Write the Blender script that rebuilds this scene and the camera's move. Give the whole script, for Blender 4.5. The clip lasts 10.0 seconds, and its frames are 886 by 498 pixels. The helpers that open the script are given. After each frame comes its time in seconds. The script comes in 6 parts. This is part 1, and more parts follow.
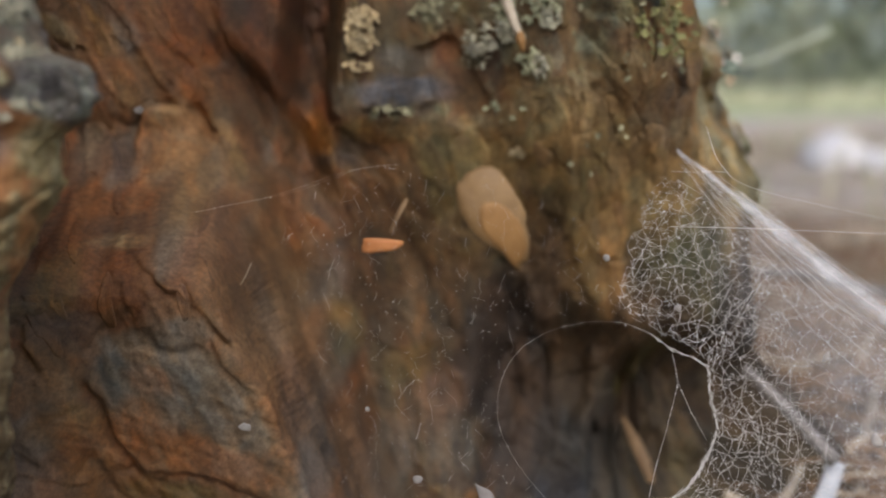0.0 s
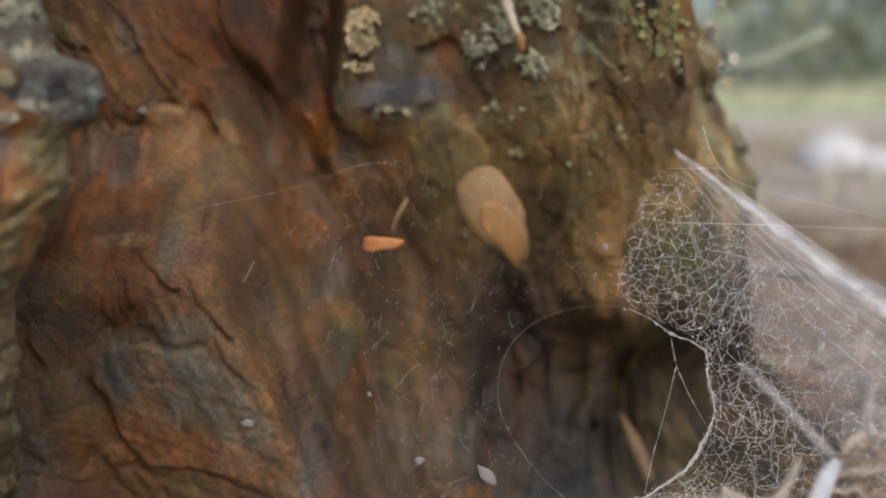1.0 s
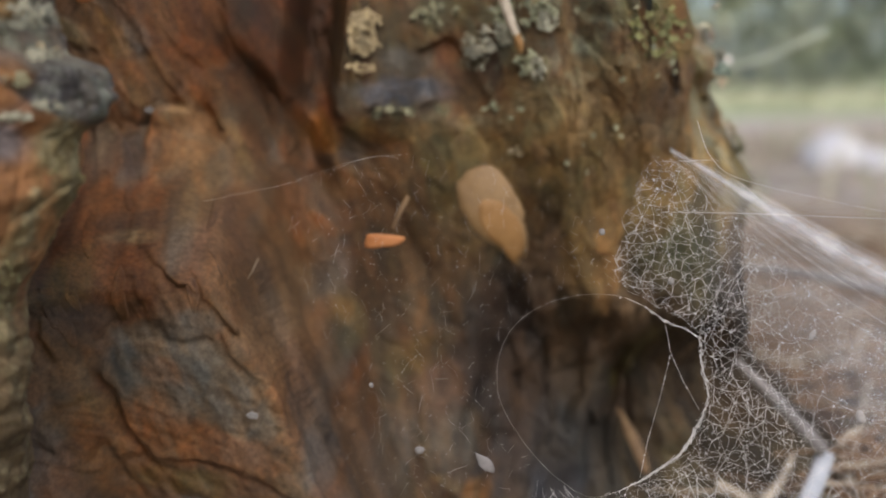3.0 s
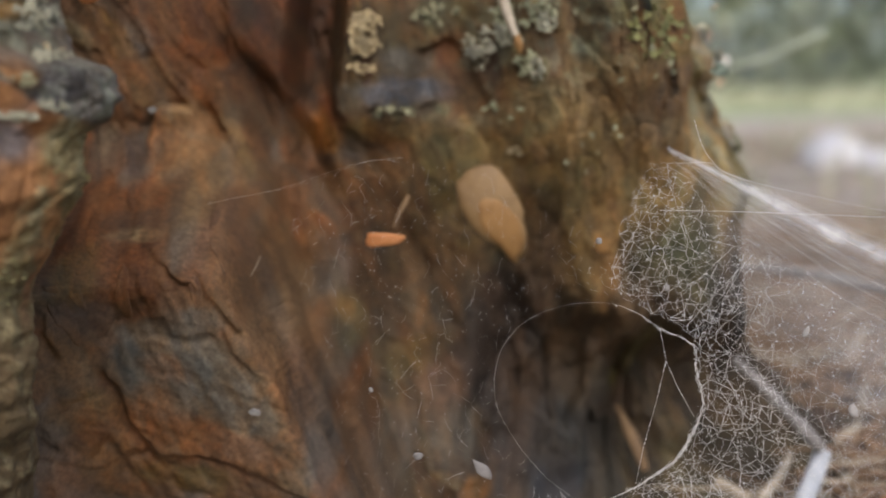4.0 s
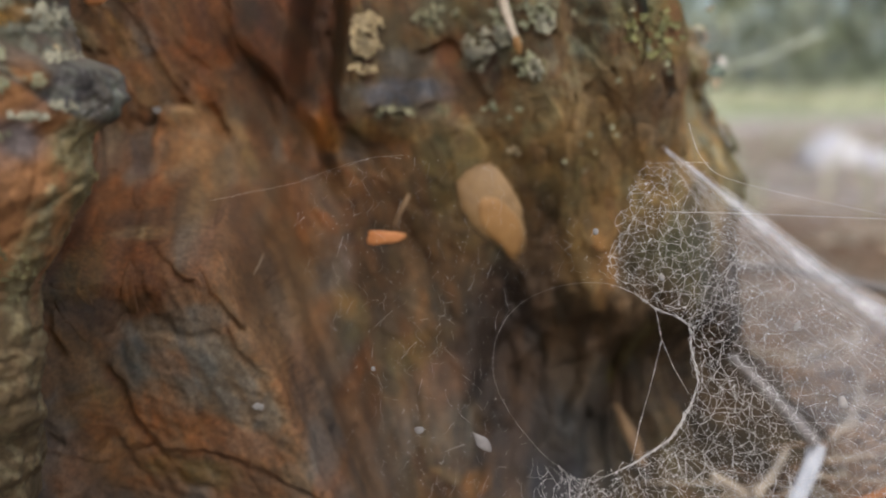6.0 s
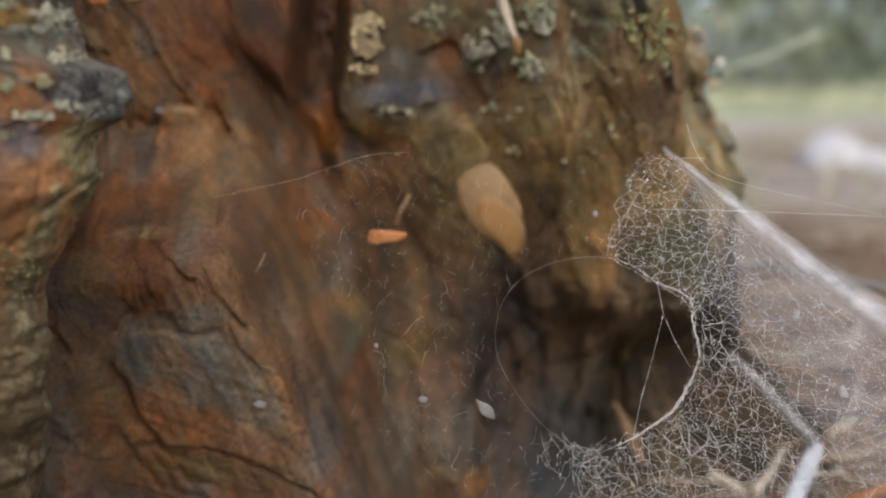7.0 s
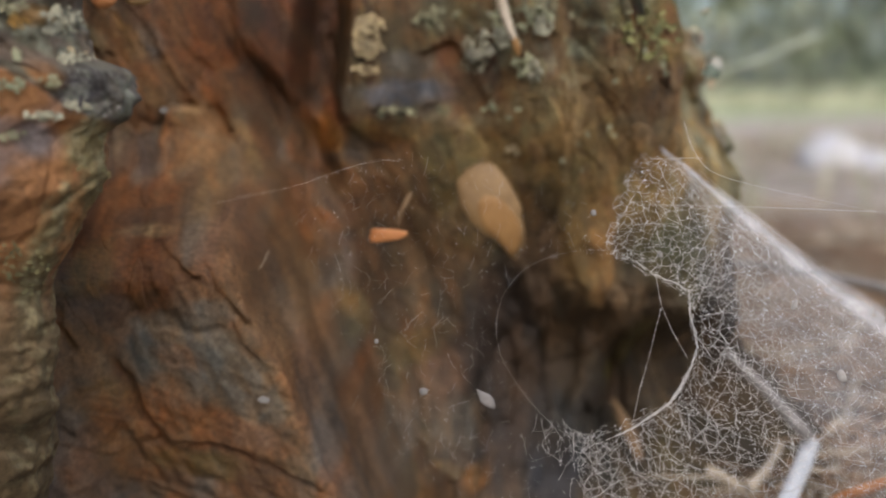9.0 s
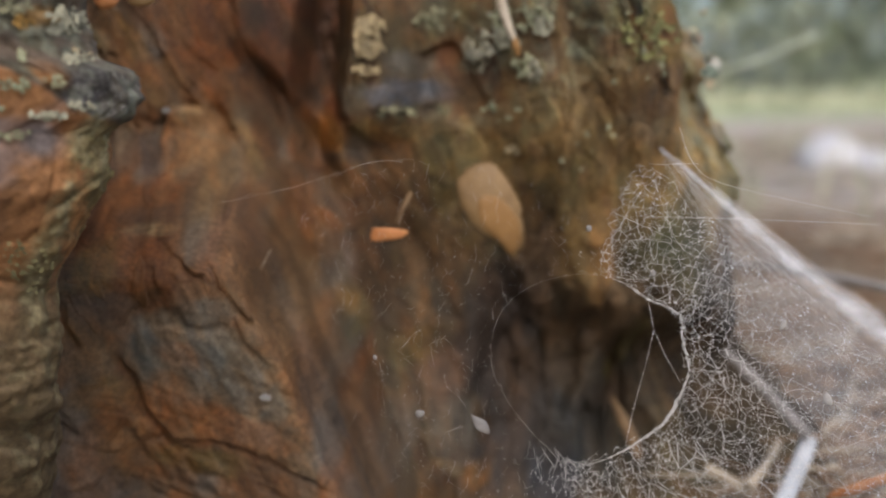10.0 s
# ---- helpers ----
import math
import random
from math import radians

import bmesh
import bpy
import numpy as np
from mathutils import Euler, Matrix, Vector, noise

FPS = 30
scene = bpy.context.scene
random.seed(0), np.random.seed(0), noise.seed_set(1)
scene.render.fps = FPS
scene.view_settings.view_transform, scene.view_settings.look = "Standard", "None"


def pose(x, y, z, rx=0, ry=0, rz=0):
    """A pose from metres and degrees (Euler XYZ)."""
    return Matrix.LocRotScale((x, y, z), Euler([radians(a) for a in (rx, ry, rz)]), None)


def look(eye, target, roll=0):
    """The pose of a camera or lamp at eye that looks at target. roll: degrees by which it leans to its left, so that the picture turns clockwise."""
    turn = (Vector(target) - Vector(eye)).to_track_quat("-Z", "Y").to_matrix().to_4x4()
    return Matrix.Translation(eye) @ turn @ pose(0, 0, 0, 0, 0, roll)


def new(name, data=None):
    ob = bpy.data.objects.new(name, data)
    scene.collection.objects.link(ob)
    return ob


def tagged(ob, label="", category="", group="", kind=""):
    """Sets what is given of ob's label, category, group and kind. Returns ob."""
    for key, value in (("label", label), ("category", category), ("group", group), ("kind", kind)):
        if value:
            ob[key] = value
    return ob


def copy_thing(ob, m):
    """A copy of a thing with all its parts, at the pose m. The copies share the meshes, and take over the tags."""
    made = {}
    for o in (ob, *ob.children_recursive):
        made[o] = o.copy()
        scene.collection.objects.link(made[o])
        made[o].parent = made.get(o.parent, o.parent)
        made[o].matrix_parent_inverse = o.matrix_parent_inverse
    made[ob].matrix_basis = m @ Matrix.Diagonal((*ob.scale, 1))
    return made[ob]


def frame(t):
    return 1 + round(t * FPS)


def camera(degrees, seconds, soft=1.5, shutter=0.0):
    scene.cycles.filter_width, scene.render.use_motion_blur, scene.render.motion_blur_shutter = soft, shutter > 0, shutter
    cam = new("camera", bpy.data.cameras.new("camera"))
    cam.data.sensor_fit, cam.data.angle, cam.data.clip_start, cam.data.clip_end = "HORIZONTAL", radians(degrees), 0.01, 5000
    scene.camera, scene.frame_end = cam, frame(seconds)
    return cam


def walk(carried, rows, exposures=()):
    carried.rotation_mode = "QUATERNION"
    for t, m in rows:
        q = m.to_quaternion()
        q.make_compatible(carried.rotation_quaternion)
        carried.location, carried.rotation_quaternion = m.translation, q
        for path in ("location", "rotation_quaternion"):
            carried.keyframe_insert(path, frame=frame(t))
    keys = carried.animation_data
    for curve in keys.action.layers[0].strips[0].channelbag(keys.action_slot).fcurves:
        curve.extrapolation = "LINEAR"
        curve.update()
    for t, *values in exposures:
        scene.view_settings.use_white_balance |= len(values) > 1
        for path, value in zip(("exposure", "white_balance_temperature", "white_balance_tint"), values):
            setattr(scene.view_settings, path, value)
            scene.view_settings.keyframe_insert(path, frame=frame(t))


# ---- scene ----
cam = camera(45, 10.0, soft=1.85)
cam.data.dof.use_dof = True
cam.data.dof.focus_distance = 0.158
cam.data.dof.aperture_fstop = 12.0
walk(cam, [(0.0, pose(0.0, 0.0, 0.085, 81.704, 0, 0.0)),
           (2.5, pose(0.0001, -0.0053, 0.0851, 81.707, 0, 0.04)),
           (5.0, pose(0.0001, -0.0097, 0.0851, 81.722, 0, 0.063)),
           (7.5, pose(0.0, -0.0135, 0.0851, 81.752, 0, 0.054)),
           (10.0, pose(-0.0003, -0.017, 0.085, 81.801, 0, 0.0))],
     exposures=[(0.0, 0.52, 6090, 10), (10.0, 0.52, 6090, 10)])

# ---- sky and sun ----
world = bpy.data.worlds.new("world")
scene.world = world
world.use_nodes = True
wn = world.node_tree
sky = wn.nodes.new("ShaderNodeTexSky")
sky.sky_type, sky.sun_disc = "NISHITA", False
sky.sun_elevation, sky.sun_rotation = radians(49), radians(171)
sky.air_density, sky.dust_density = 1.0, 4.0
wn.links.new(sky.outputs[0], wn.nodes["Background"].inputs[0])
wn.nodes["Background"].inputs[1].default_value = 0.15
sun = new("sun", bpy.data.lights.new("sun", "SUN"))
sun.data.energy, sun.data.angle, sun.data.color = 0.55, radians(45), (1.0, 0.95, 0.88)
sun.matrix_world = look((0.16, -0.98, 1.15), (0, 0, 0))


# ---- small tools ----
def lerp(a, b, t):
    return a + (b - a) * t


def smooth(x, a, b):
    t = np.clip((x - a) / (b - a), 0, 1)
    return t * t * (3 - 2 * t)


def cells(ix, iy, seed):
    """A random number from 0 to 1 for each lattice cell."""
    n = ix.astype(np.int64) * 374761393 + iy.astype(np.int64) * 668265263 + seed * 974634777
    n = (n ^ (n >> 13)) * 1274126177
    n = (n ^ (n >> 16)) * 2246822519
    return ((n ^ (n >> 15)) & 0xFFFFFF) / float(0xFFFFFF)


def vnoise(x, y, seed=0):
    ix, iy = np.floor(x), np.floor(y)
    fx, fy = x - ix, y - iy
    fx, fy = fx * fx * (3 - 2 * fx), fy * fy * (3 - 2 * fy)
    a, b = cells(ix, iy, seed), cells(ix + 1, iy, seed)
    c, d = cells(ix, iy + 1, seed), cells(ix + 1, iy + 1, seed)
    return lerp(lerp(a, b, fx), lerp(c, d, fx), fy) * 2 - 1


def fbm(x, y, seed=0, octaves=4):
    total, amp = 0, 0.5
    for k in range(octaves):
        total = total + amp * vnoise(x, y, seed + k * 17)
        x, y, amp = x * 2.03 + 3.1, y * 2.03 + 7.7, amp * 0.5
    return total


def flakes(x, y, seed=0):
    """Cells of scaly bark: the nearest cell's number, tilted height and the gap to the next cell."""
    ix, iy = np.floor(x), np.floor(y)
    best = np.full(x.shape, 9.0)
    second = np.full(x.shape, 9.0)
    num, dx1, dy1 = np.zeros(x.shape), np.zeros(x.shape), np.zeros(x.shape)
    for ox in (-1, 0, 1):
        for oy in (-1, 0, 1):
            cx, cy = ix + ox, iy + oy
            px = cx + 0.1 + 0.8 * cells(cx, cy, seed)
            py = cy + 0.1 + 0.8 * cells(cx, cy, seed + 1)
            d = np.hypot(x - px, y - py)
            closer = d < best
            second = np.where(closer, best, np.minimum(second, d))
            num = np.where(closer, cells(cx, cy, seed + 2), num)
            dx1, dy1 = np.where(closer, x - px, dx1), np.where(closer, y - py, dy1)
            best = np.where(closer, d, best)
    tilt = dx1 * (num * 7 % 1 - 0.5) * 1.2 + dy1 * (num * 13 % 1 - 0.5) * 1.2
    return num, tilt, second - best


def spot(x, z, cx, cz, rx, rz, turn=0.0, soft=0.5):
    """A patch with a soft border: 1 inside, 0 outside."""
    c, s = math.cos(radians(turn)), math.sin(radians(turn))
    u, v = (x - cx) * c + (z - cz) * s, -(x - cx) * s + (z - cz) * c
    return 1 - smooth(np.hypot(u / rx, v / rz), 1 - soft, 1 + soft)


def mesh_object(name, verts, faces, material, parent=None, colors=None, shade=True):
    me = bpy.data.meshes.new(name)
    me.from_pydata([tuple(v) for v in verts], [], faces)
    if colors is not None:
        layer = me.attributes.new("pigment", "FLOAT_COLOR", "POINT")
        layer.data.foreach_set("color", np.c_[colors, np.ones(len(colors))].astype(np.float32).ravel())
    if shade:
        me.polygons.foreach_set("use_smooth", [True] * len(me.polygons))
    me.materials.append(material)
    ob = new(name, me)
    ob.parent = parent
    return ob


def part(name, bm, material, parent, label=""):
    me = bpy.data.meshes.new(name)
    bm.to_mesh(me)
    bm.free()
    me.materials.append(material)
    ob = new(name, me)
    ob.parent = parent
    return tagged(ob, label)


def grid_faces(n, m, wrap=False):
    out = []
    for j in range(m - 1):
        for i in range(n if wrap else n - 1):
            k = (i + 1) % n
            out.append((j * n + i, j * n + k, (j + 1) * n + k, (j + 1) * n + i))
    return out


# ---- materials ----
def material(name, rough=0.8, spec=0.3):
    m = bpy.data.materials.new(name)
    m.use_nodes = True
    b = m.node_tree.nodes["Principled BSDF"]
    b.inputs["Roughness"].default_value = rough
    b.inputs["Specular IOR Level"].default_value = spec
    return m, m.node_tree, b


def grain(nt, scale, detail=6.0, rough=0.6, stretch=(1, 1, 1)):
    tc = nt.nodes.new("ShaderNodeTexCoord")
    mp = nt.nodes.new("ShaderNodeMapping")
    mp.inputs["Scale"].default_value = stretch
    nz = nt.nodes.new("ShaderNodeTexNoise")
    nz.inputs["Scale"].default_value, nz.inputs["Detail"].default_value = scale, detail
    nz.inputs["Roughness"].default_value = rough
    nt.links.new(tc.outputs["Object"], mp.inputs[0])
    nt.links.new(mp.outputs[0], nz.inputs["Vector"])
    return nz.outputs[0]


def ramp(nt, fac, *stops):
    r = nt.nodes.new("ShaderNodeValToRGB")
    e = r.color_ramp.elements
    while len(e) < len(stops):
        e.new(0.5)
    for k, (p, c) in enumerate(stops):
        e[k].position, e[k].color = p, (*c, 1)
    nt.links.new(fac, r.inputs[0])
    return r.outputs[0]


def mix(nt, kind, fac, a, b):
    n = nt.nodes.new("ShaderNodeMix")
    n.data_type, n.blend_type = "RGBA", kind
    for socket, v in ((n.inputs[0], fac), (n.inputs[6], a), (n.inputs[7], b)):
        if isinstance(v, (int, float)):
            socket.default_value = v
        elif isinstance(v, tuple):
            socket.default_value = (*v, 1)
        else:
            nt.links.new(v, socket)
    return n.outputs[2]


def bump(nt, b, height, strength, distance):
    n = nt.nodes.new("ShaderNodeBump")
    n.inputs["Strength"].default_value, n.inputs["Distance"].default_value = strength, distance
    nt.links.new(height, n.inputs["Height"])
    nt.links.new(n.outputs[0], b.inputs["Normal"])


def pigmented(name, rough, spec, fine, coarse, depth):
    """Surface colour from the pigment layer, with grain at two scales."""
    m, nt, b = material(name, rough, spec)
    at = nt.nodes.new("ShaderNodeAttribute")
    at.attribute_name = "pigment"
    g1, g2 = grain(nt, fine, 8, 0.7), grain(nt, coarse, 5, 0.6, (1, 1, 0.45))
    c = mix(nt, "MULTIPLY", 1.0, at.outputs[0], ramp(nt, g1, (0.3, (0.55, 0.52, 0.5)), (0.7, (1.4, 1.4, 1.4))))
    c = mix(nt, "MULTIPLY", 1.0, c, ramp(nt, g2, (0.3, (0.6, 0.6, 0.62)), (0.7, (1.35, 1.3, 1.25))))
    nt.links.new(c, b.inputs["Base Color"])
    bump(nt, b, g1, 0.5, depth)
    return m


def coloured(name, low, high, scale, rough=0.8, spec=0.3, depth=0.0002, per_piece=0.0, clear=0.0, stretch=(1, 1, 1)):
    m, nt, b = material(name, rough, spec)
    g = grain(nt, scale, 6, 0.65, stretch)
    c = ramp(nt, g, (0.3, low), (0.7, high))
    if per_piece:
        geo = nt.nodes.new("ShaderNodeNewGeometry")
        k = 1 + per_piece
        c = mix(nt, "MULTIPLY", 1.0, c, ramp(nt, geo.outputs["Random Per Island"], (0, (1 - per_piece,) * 3), (1, (k, k, k))))
    nt.links.new(c, b.inputs["Base Color"])
    bump(nt, b, g, 0.4, depth)
    if clear:
        b.inputs["Transmission Weight"].default_value = 0
        b.inputs["Subsurface Weight"].default_value = clear
        b.inputs["Subsurface Radius"].default_value = (0.002, 0.002, 0.002)
        b.inputs["Subsurface Scale"].default_value = 1.0
    return m


BARK = pigmented("bark", 0.72, 0.35, 900, 110, 0.0006)
LICHEN = pigmented("lichen", 0.9, 0.15, 1500, 300, 0.0002)
SILK = coloured("silk_thread", (0.54, 0.505, 0.46), (0.78, 0.75, 0.705), 2500, 0.55, 0.4, 0.00002)
DUST = coloured("dust_grain", (0.45, 0.43, 0.41), (0.75, 0.74, 0.72), 900, 0.6, 0.4, 0.00005, 0.2)


def silk_film(name, thin, thick, scale, stretch):
    m, nt, b = material(name, 0.6, 0.3)
    b.inputs["Base Color"].default_value = (0.78, 0.77, 0.77, 1)
    g = grain(nt, scale, 7, 0.7, stretch)
    a = ramp(nt, g, (0.35, (thin,) * 3), (0.7, (thick,) * 3))
    at = nt.nodes.new("ShaderNodeAttribute")
    at.attribute_name = "pigment"
    nt.links.new(mix(nt, "MULTIPLY", 1.0, a, at.outputs[0]), b.inputs["Alpha"])
    return m


FILM = silk_film("silk_film", 0.01, 0.20, 120, (1, 1, 2.5))
FOLD = silk_film("silk_fold", 0.22, 0.74, 160, (0.5, 0.5, 1))
FLAKE = coloured("bark_flake", (0.19, 0.114, 0.047), (0.31, 0.19, 0.078), 160, 0.6, 0.4, 0.0003)
ORANGE = coloured("orange_bark", (0.40, 0.15, 0.05), (0.56, 0.24, 0.08), 300, 0.6, 0.4, 0.0002)
PALE = coloured("pale_flake", (0.17, 0.155, 0.14), (0.30, 0.28, 0.255), 400, 0.7, 0.3, 0.0002)
STRAW = coloured("dry_grass", (0.28, 0.22, 0.15), (0.52, 0.44, 0.33), 300, 0.65, 0.35, 0.0001, 0.35)
BLEACHED = coloured("bleached_wood", (0.42, 0.435, 0.455), (0.56, 0.575, 0.60), 200, 0.7, 0.3, 0.0002, 0, 0, (1, 1, 0.2))
NEEDLE = coloured("dry_needle", (0.16, 0.09, 0.05), (0.36, 0.23, 0.13), 300, 0.6, 0.35, 0.0001, 0.5)
GRASS = coloured("meadow_grass", (0.44, 0.44, 0.27), (0.64, 0.63, 0.44), 40, 0.7, 0.3, 0.001, 0.4)
LEAF = coloured("leaf", (0.20, 0.22, 0.15), (0.32, 0.335, 0.23), 4, 0.7, 0.3, 0.002, 0.5)
FARBARK = coloured("far_bark", (0.16, 0.12, 0.09), (0.34, 0.26, 0.2), 12, 0.85, 0.2, 0.01)
BLADE = coloured("pale_blade", (0.46, 0.50, 0.38), (0.62, 0.65, 0.53), 60, 0.7, 0.3, 0.0001)
INNER = coloured("inner_bark", (0.24, 0.122, 0.038), (0.35, 0.19, 0.062), 220, 0.6, 0.4, 0.0003)
PEBBLE = coloured("bluish_pebble", (0.16, 0.18, 0.21), (0.3, 0.33, 0.37), 300, 0.7, 0.3, 0.0005)
GREYSTALK = coloured("grey_stalk", (0.17, 0.155, 0.14), (0.30, 0.27, 0.25), 300, 0.7, 0.3, 0.0002)
DRYLEAF = coloured("dry_leaf", (0.14, 0.085, 0.042), (0.24, 0.15, 0.07), 200, 0.65, 0.35, 0.0003)
HUSK = coloured("seed_husk", (0.30, 0.27, 0.24), (0.45, 0.415, 0.375), 400, 0.7, 0.3, 0.0002)
STONE = coloured("pale_stone", (0.55, 0.53, 0.53), (0.74, 0.72, 0.71), 25, 0.8, 0.3, 0.002)


def ground_material():
    m, nt, b = material("forest_floor", 0.9, 0.2)
    fine, mid, wide = grain(nt, 260, 8, 0.7), grain(nt, 28, 6, 0.6), grain(nt, 1.1, 4, 0.6)
    litter = ramp(nt, fine, (0.3, (0.19, 0.15, 0.115)), (0.5, (0.42, 0.355, 0.30)), (0.72, (0.64, 0.58, 0.53)))
    litter = mix(nt, "MULTIPLY", 1.0, litter, ramp(nt, mid, (0.3, (0.7, 0.68, 0.66)), (0.7, (1.3, 1.28, 1.25))))
    litter = mix(nt, "MULTIPLY", 1.0, litter, ramp(nt, grain(nt, 2.3, 5, 0.65), (0.35, (0.72, 0.66, 0.58)), (0.62, (1.12, 1.1, 1.08))))
    moss = ramp(nt, fine, (0.3, (0.26, 0.29, 0.15)), (0.7, (0.46, 0.49, 0.28)))
    at = nt.nodes.new("ShaderNodeAttribute")
    at.attribute_name = "pigment"
    first = nt.nodes.new("ShaderNodeSeparateColor")
    nt.links.new(at.outputs[0], first.inputs[0])
    mask = mix(nt, "LINEAR_LIGHT", 0.35, first.outputs[0], wide)
    edge = ramp(nt, mask, (0.4, (0, 0, 0)), (0.6, (1, 1, 1)))
    sep = nt.nodes.new("ShaderNodeSeparateColor")
    nt.links.new(at.outputs[0], sep.inputs[0])
    # dark litter by the trunk, the shade under the web put into its colour
    shaded_litter = ramp(nt, fine, (0.3, (0.035, 0.025, 0.02)), (0.7, (0.14, 0.10, 0.075)))
    litter = mix(nt, "MIX", sep.outputs[2], mix(nt, "MIX", 0.25, litter, (0.67, 0.655, 0.61)), shaded_litter)
    nt.links.new(mix(nt, "MIX", edge, litter, moss), b.inputs["Base Color"])
    bump(nt, b, fine, 0.8, 0.002)
    return m


GROUND = ground_material()


# ---- ground ----
def ground_height(x, y):
    h = 0.004 * fbm(x * 18, y * 18, 300) + 0.03 * fbm(x * 0.9, y * 0.9, 310, 3) * smooth(np.hypot(x, y), 0.5, 3.0)
    hollow = np.exp(-((x - 0.035) ** 2 / 0.0016 + (y - 0.25) ** 2 / 0.0045))
    return h - 0.020 * hollow - 0.010


def build_ground():
    n, m = 220, 240
    r = np.r_[np.linspace(0.0, 0.5, 130), 0.5 * np.exp(np.linspace(0, math.log(600), m - 130) + 0.02)]
    a = np.linspace(0, 2 * math.pi, n, endpoint=False)
    rr, aa = np.meshgrid(r, a, indexing="ij")
    x, y = 0.05 + rr * np.cos(aa), 0.2 + rr * np.sin(aa)
    z = ground_height(x, y)
    d = np.hypot(x, y)
    green = smooth(d, 3.6, 6.0) * 0.78 + 0.12
    near = 1 - smooth(d + 0.05 * fbm(x * 20, y * 20, 330), 0.28, 0.65)
    col = np.stack([green, green, near], -1).reshape(-1, 3)
    ob = mesh_object("ground", np.c_[x.ravel(), y.ravel(), z.ravel()], grid_faces(n, m, True), GROUND, None, col)
    tagged(ob, "tan forest floor of dry needles turning to green moss", "ground", kind="structure")


build_ground()


def inside(px, pz, poly):
    hit = np.zeros(px.shape, bool)
    n = len(poly)
    for k in range(n):
        (x1, z1), (x2, z2) = poly[k], poly[(k + 1) % n]
        cross = ((z1 > pz) != (z2 > pz)) & (px < (x2 - x1) * (pz - z1) / (z2 - z1 + 1e-12) + x1)
        hit ^= cross
    return hit


# ---- large scales of the trunk's face: outline, height, pigment, strength ----
SLABS = []
CLEFTS = []


def slab(outline, height, pigment, strength):
    p = np.array(outline)
    SLABS.append((p, height, pigment, strength, p.min(0) - 0.004, p.max(0) + 0.004, 1.3 * len(SLABS)))


def cleft(line, depth, width):
    p = np.array(line)
    CLEFTS.append((p, depth, width, p.min(0) - 0.004, p.max(0) + 0.004))


slab([(-0.0552, 0.0807), (-0.0523, 0.0824), (-0.0494, 0.0826), (-0.0467, 0.0795), (-0.0439, 0.0750), (-0.0428, 0.0664), (-0.0413, 0.0585), (-0.0409, 0.0566), (-0.0390, 0.0533), (-0.0455, 0.0567), (-0.0511, 0.0613), (-0.0536, 0.0664), (-0.0555, 0.0710), (-0.0565, 0.0756)], 0.010, (0.36, 0.245, 0.175), 0.95)
slab([(-0.0425, 0.0784), (-0.0410, 0.0788), (-0.0383, 0.0710), (-0.0362, 0.0653), (-0.0329, 0.0583), (-0.0307, 0.0525), (-0.0330, 0.0537), (-0.0379, 0.0653), (-0.0411, 0.0733)], 0.003, (0.26, 0.165, 0.095), 0.8)
slab([(-0.0409, 0.0566), (-0.0413, 0.0585), (-0.0364, 0.0560), (-0.0331, 0.0502), (-0.0280, 0.0395), (-0.0257, 0.0234), (-0.0213, 0.0228), (-0.0226, 0.0269), (-0.0249, 0.0318), (-0.0275, 0.0394), (-0.0293, 0.0433), (-0.0320, 0.0471), (-0.0353, 0.0507), (-0.0385, 0.0533)], 0.005, (0.26, 0.14, 0.075), 0.75)
slab([(-0.0582, 0.1034), (-0.0543, 0.1034), (-0.0512, 0.0969), (-0.0498, 0.0891), (-0.0515, 0.0868), (-0.0547, 0.0924), (-0.0568, 0.0969)], 0.004, (0.25, 0.15, 0.09), 0.7)
slab([(-0.0542, 0.1067), (-0.0469, 0.1067), (-0.0439, 0.0969), (-0.0434, 0.0924), (-0.0469, 0.0913), (-0.0496, 0.0924), (-0.0523, 0.0980)], 0.004, (0.27, 0.11, 0.05), 0.7)
slab([(-0.0430, 0.1067), (-0.0319, 0.1067), (-0.0287, 0.0969), (-0.0260, 0.0891), (-0.0290, 0.0835), (-0.0324, 0.0824), (-0.0357, 0.0868), (-0.0389, 0.0924), (-0.0422, 0.0969)], 0.005, (0.21, 0.1, 0.05), 0.7)
slab([(-0.0469, 0.0902), (-0.0435, 0.0913), (-0.0433, 0.0880), (-0.0454, 0.0852), (-0.0476, 0.0846), (-0.0487, 0.0857)], 0.003, (0.27, 0.145, 0.07), 0.8)
slab([(-0.0290, 0.0835), (-0.0255, 0.0835), (-0.0211, 0.0784), (-0.0200, 0.0756), (-0.0245, 0.0756), (-0.0290, 0.0795)], 0.004, (0.3, 0.15, 0.04), 0.85)
slab([(-0.0357, 0.0868), (-0.0312, 0.0824), (-0.0296, 0.0801), (-0.0258, 0.0699), (-0.0293, 0.0676), (-0.0315, 0.0699), (-0.0336, 0.0767), (-0.0369, 0.0835)], 0.004, (0.2, 0.115, 0.06), 0.7)
# tan scale, its pigment raised to make up for the ridge's shade
slab([(-0.0713, 0.1002), (-0.0680, 0.0991), (-0.0642, 0.0952), (-0.0632, 0.0924), (-0.0671, 0.0930), (-0.0714, 0.0969)], 0.004, (0.36, 0.29, 0.20), 0.85)
slab([(-0.0716, 0.0924), (-0.0632, 0.0924), (-0.0589, 0.0868), (-0.0562, 0.0835), (-0.0575, 0.0778), (-0.0604, 0.0767), (-0.0665, 0.0801)], 0.003, (0.25, 0.145, 0.085), 0.7)
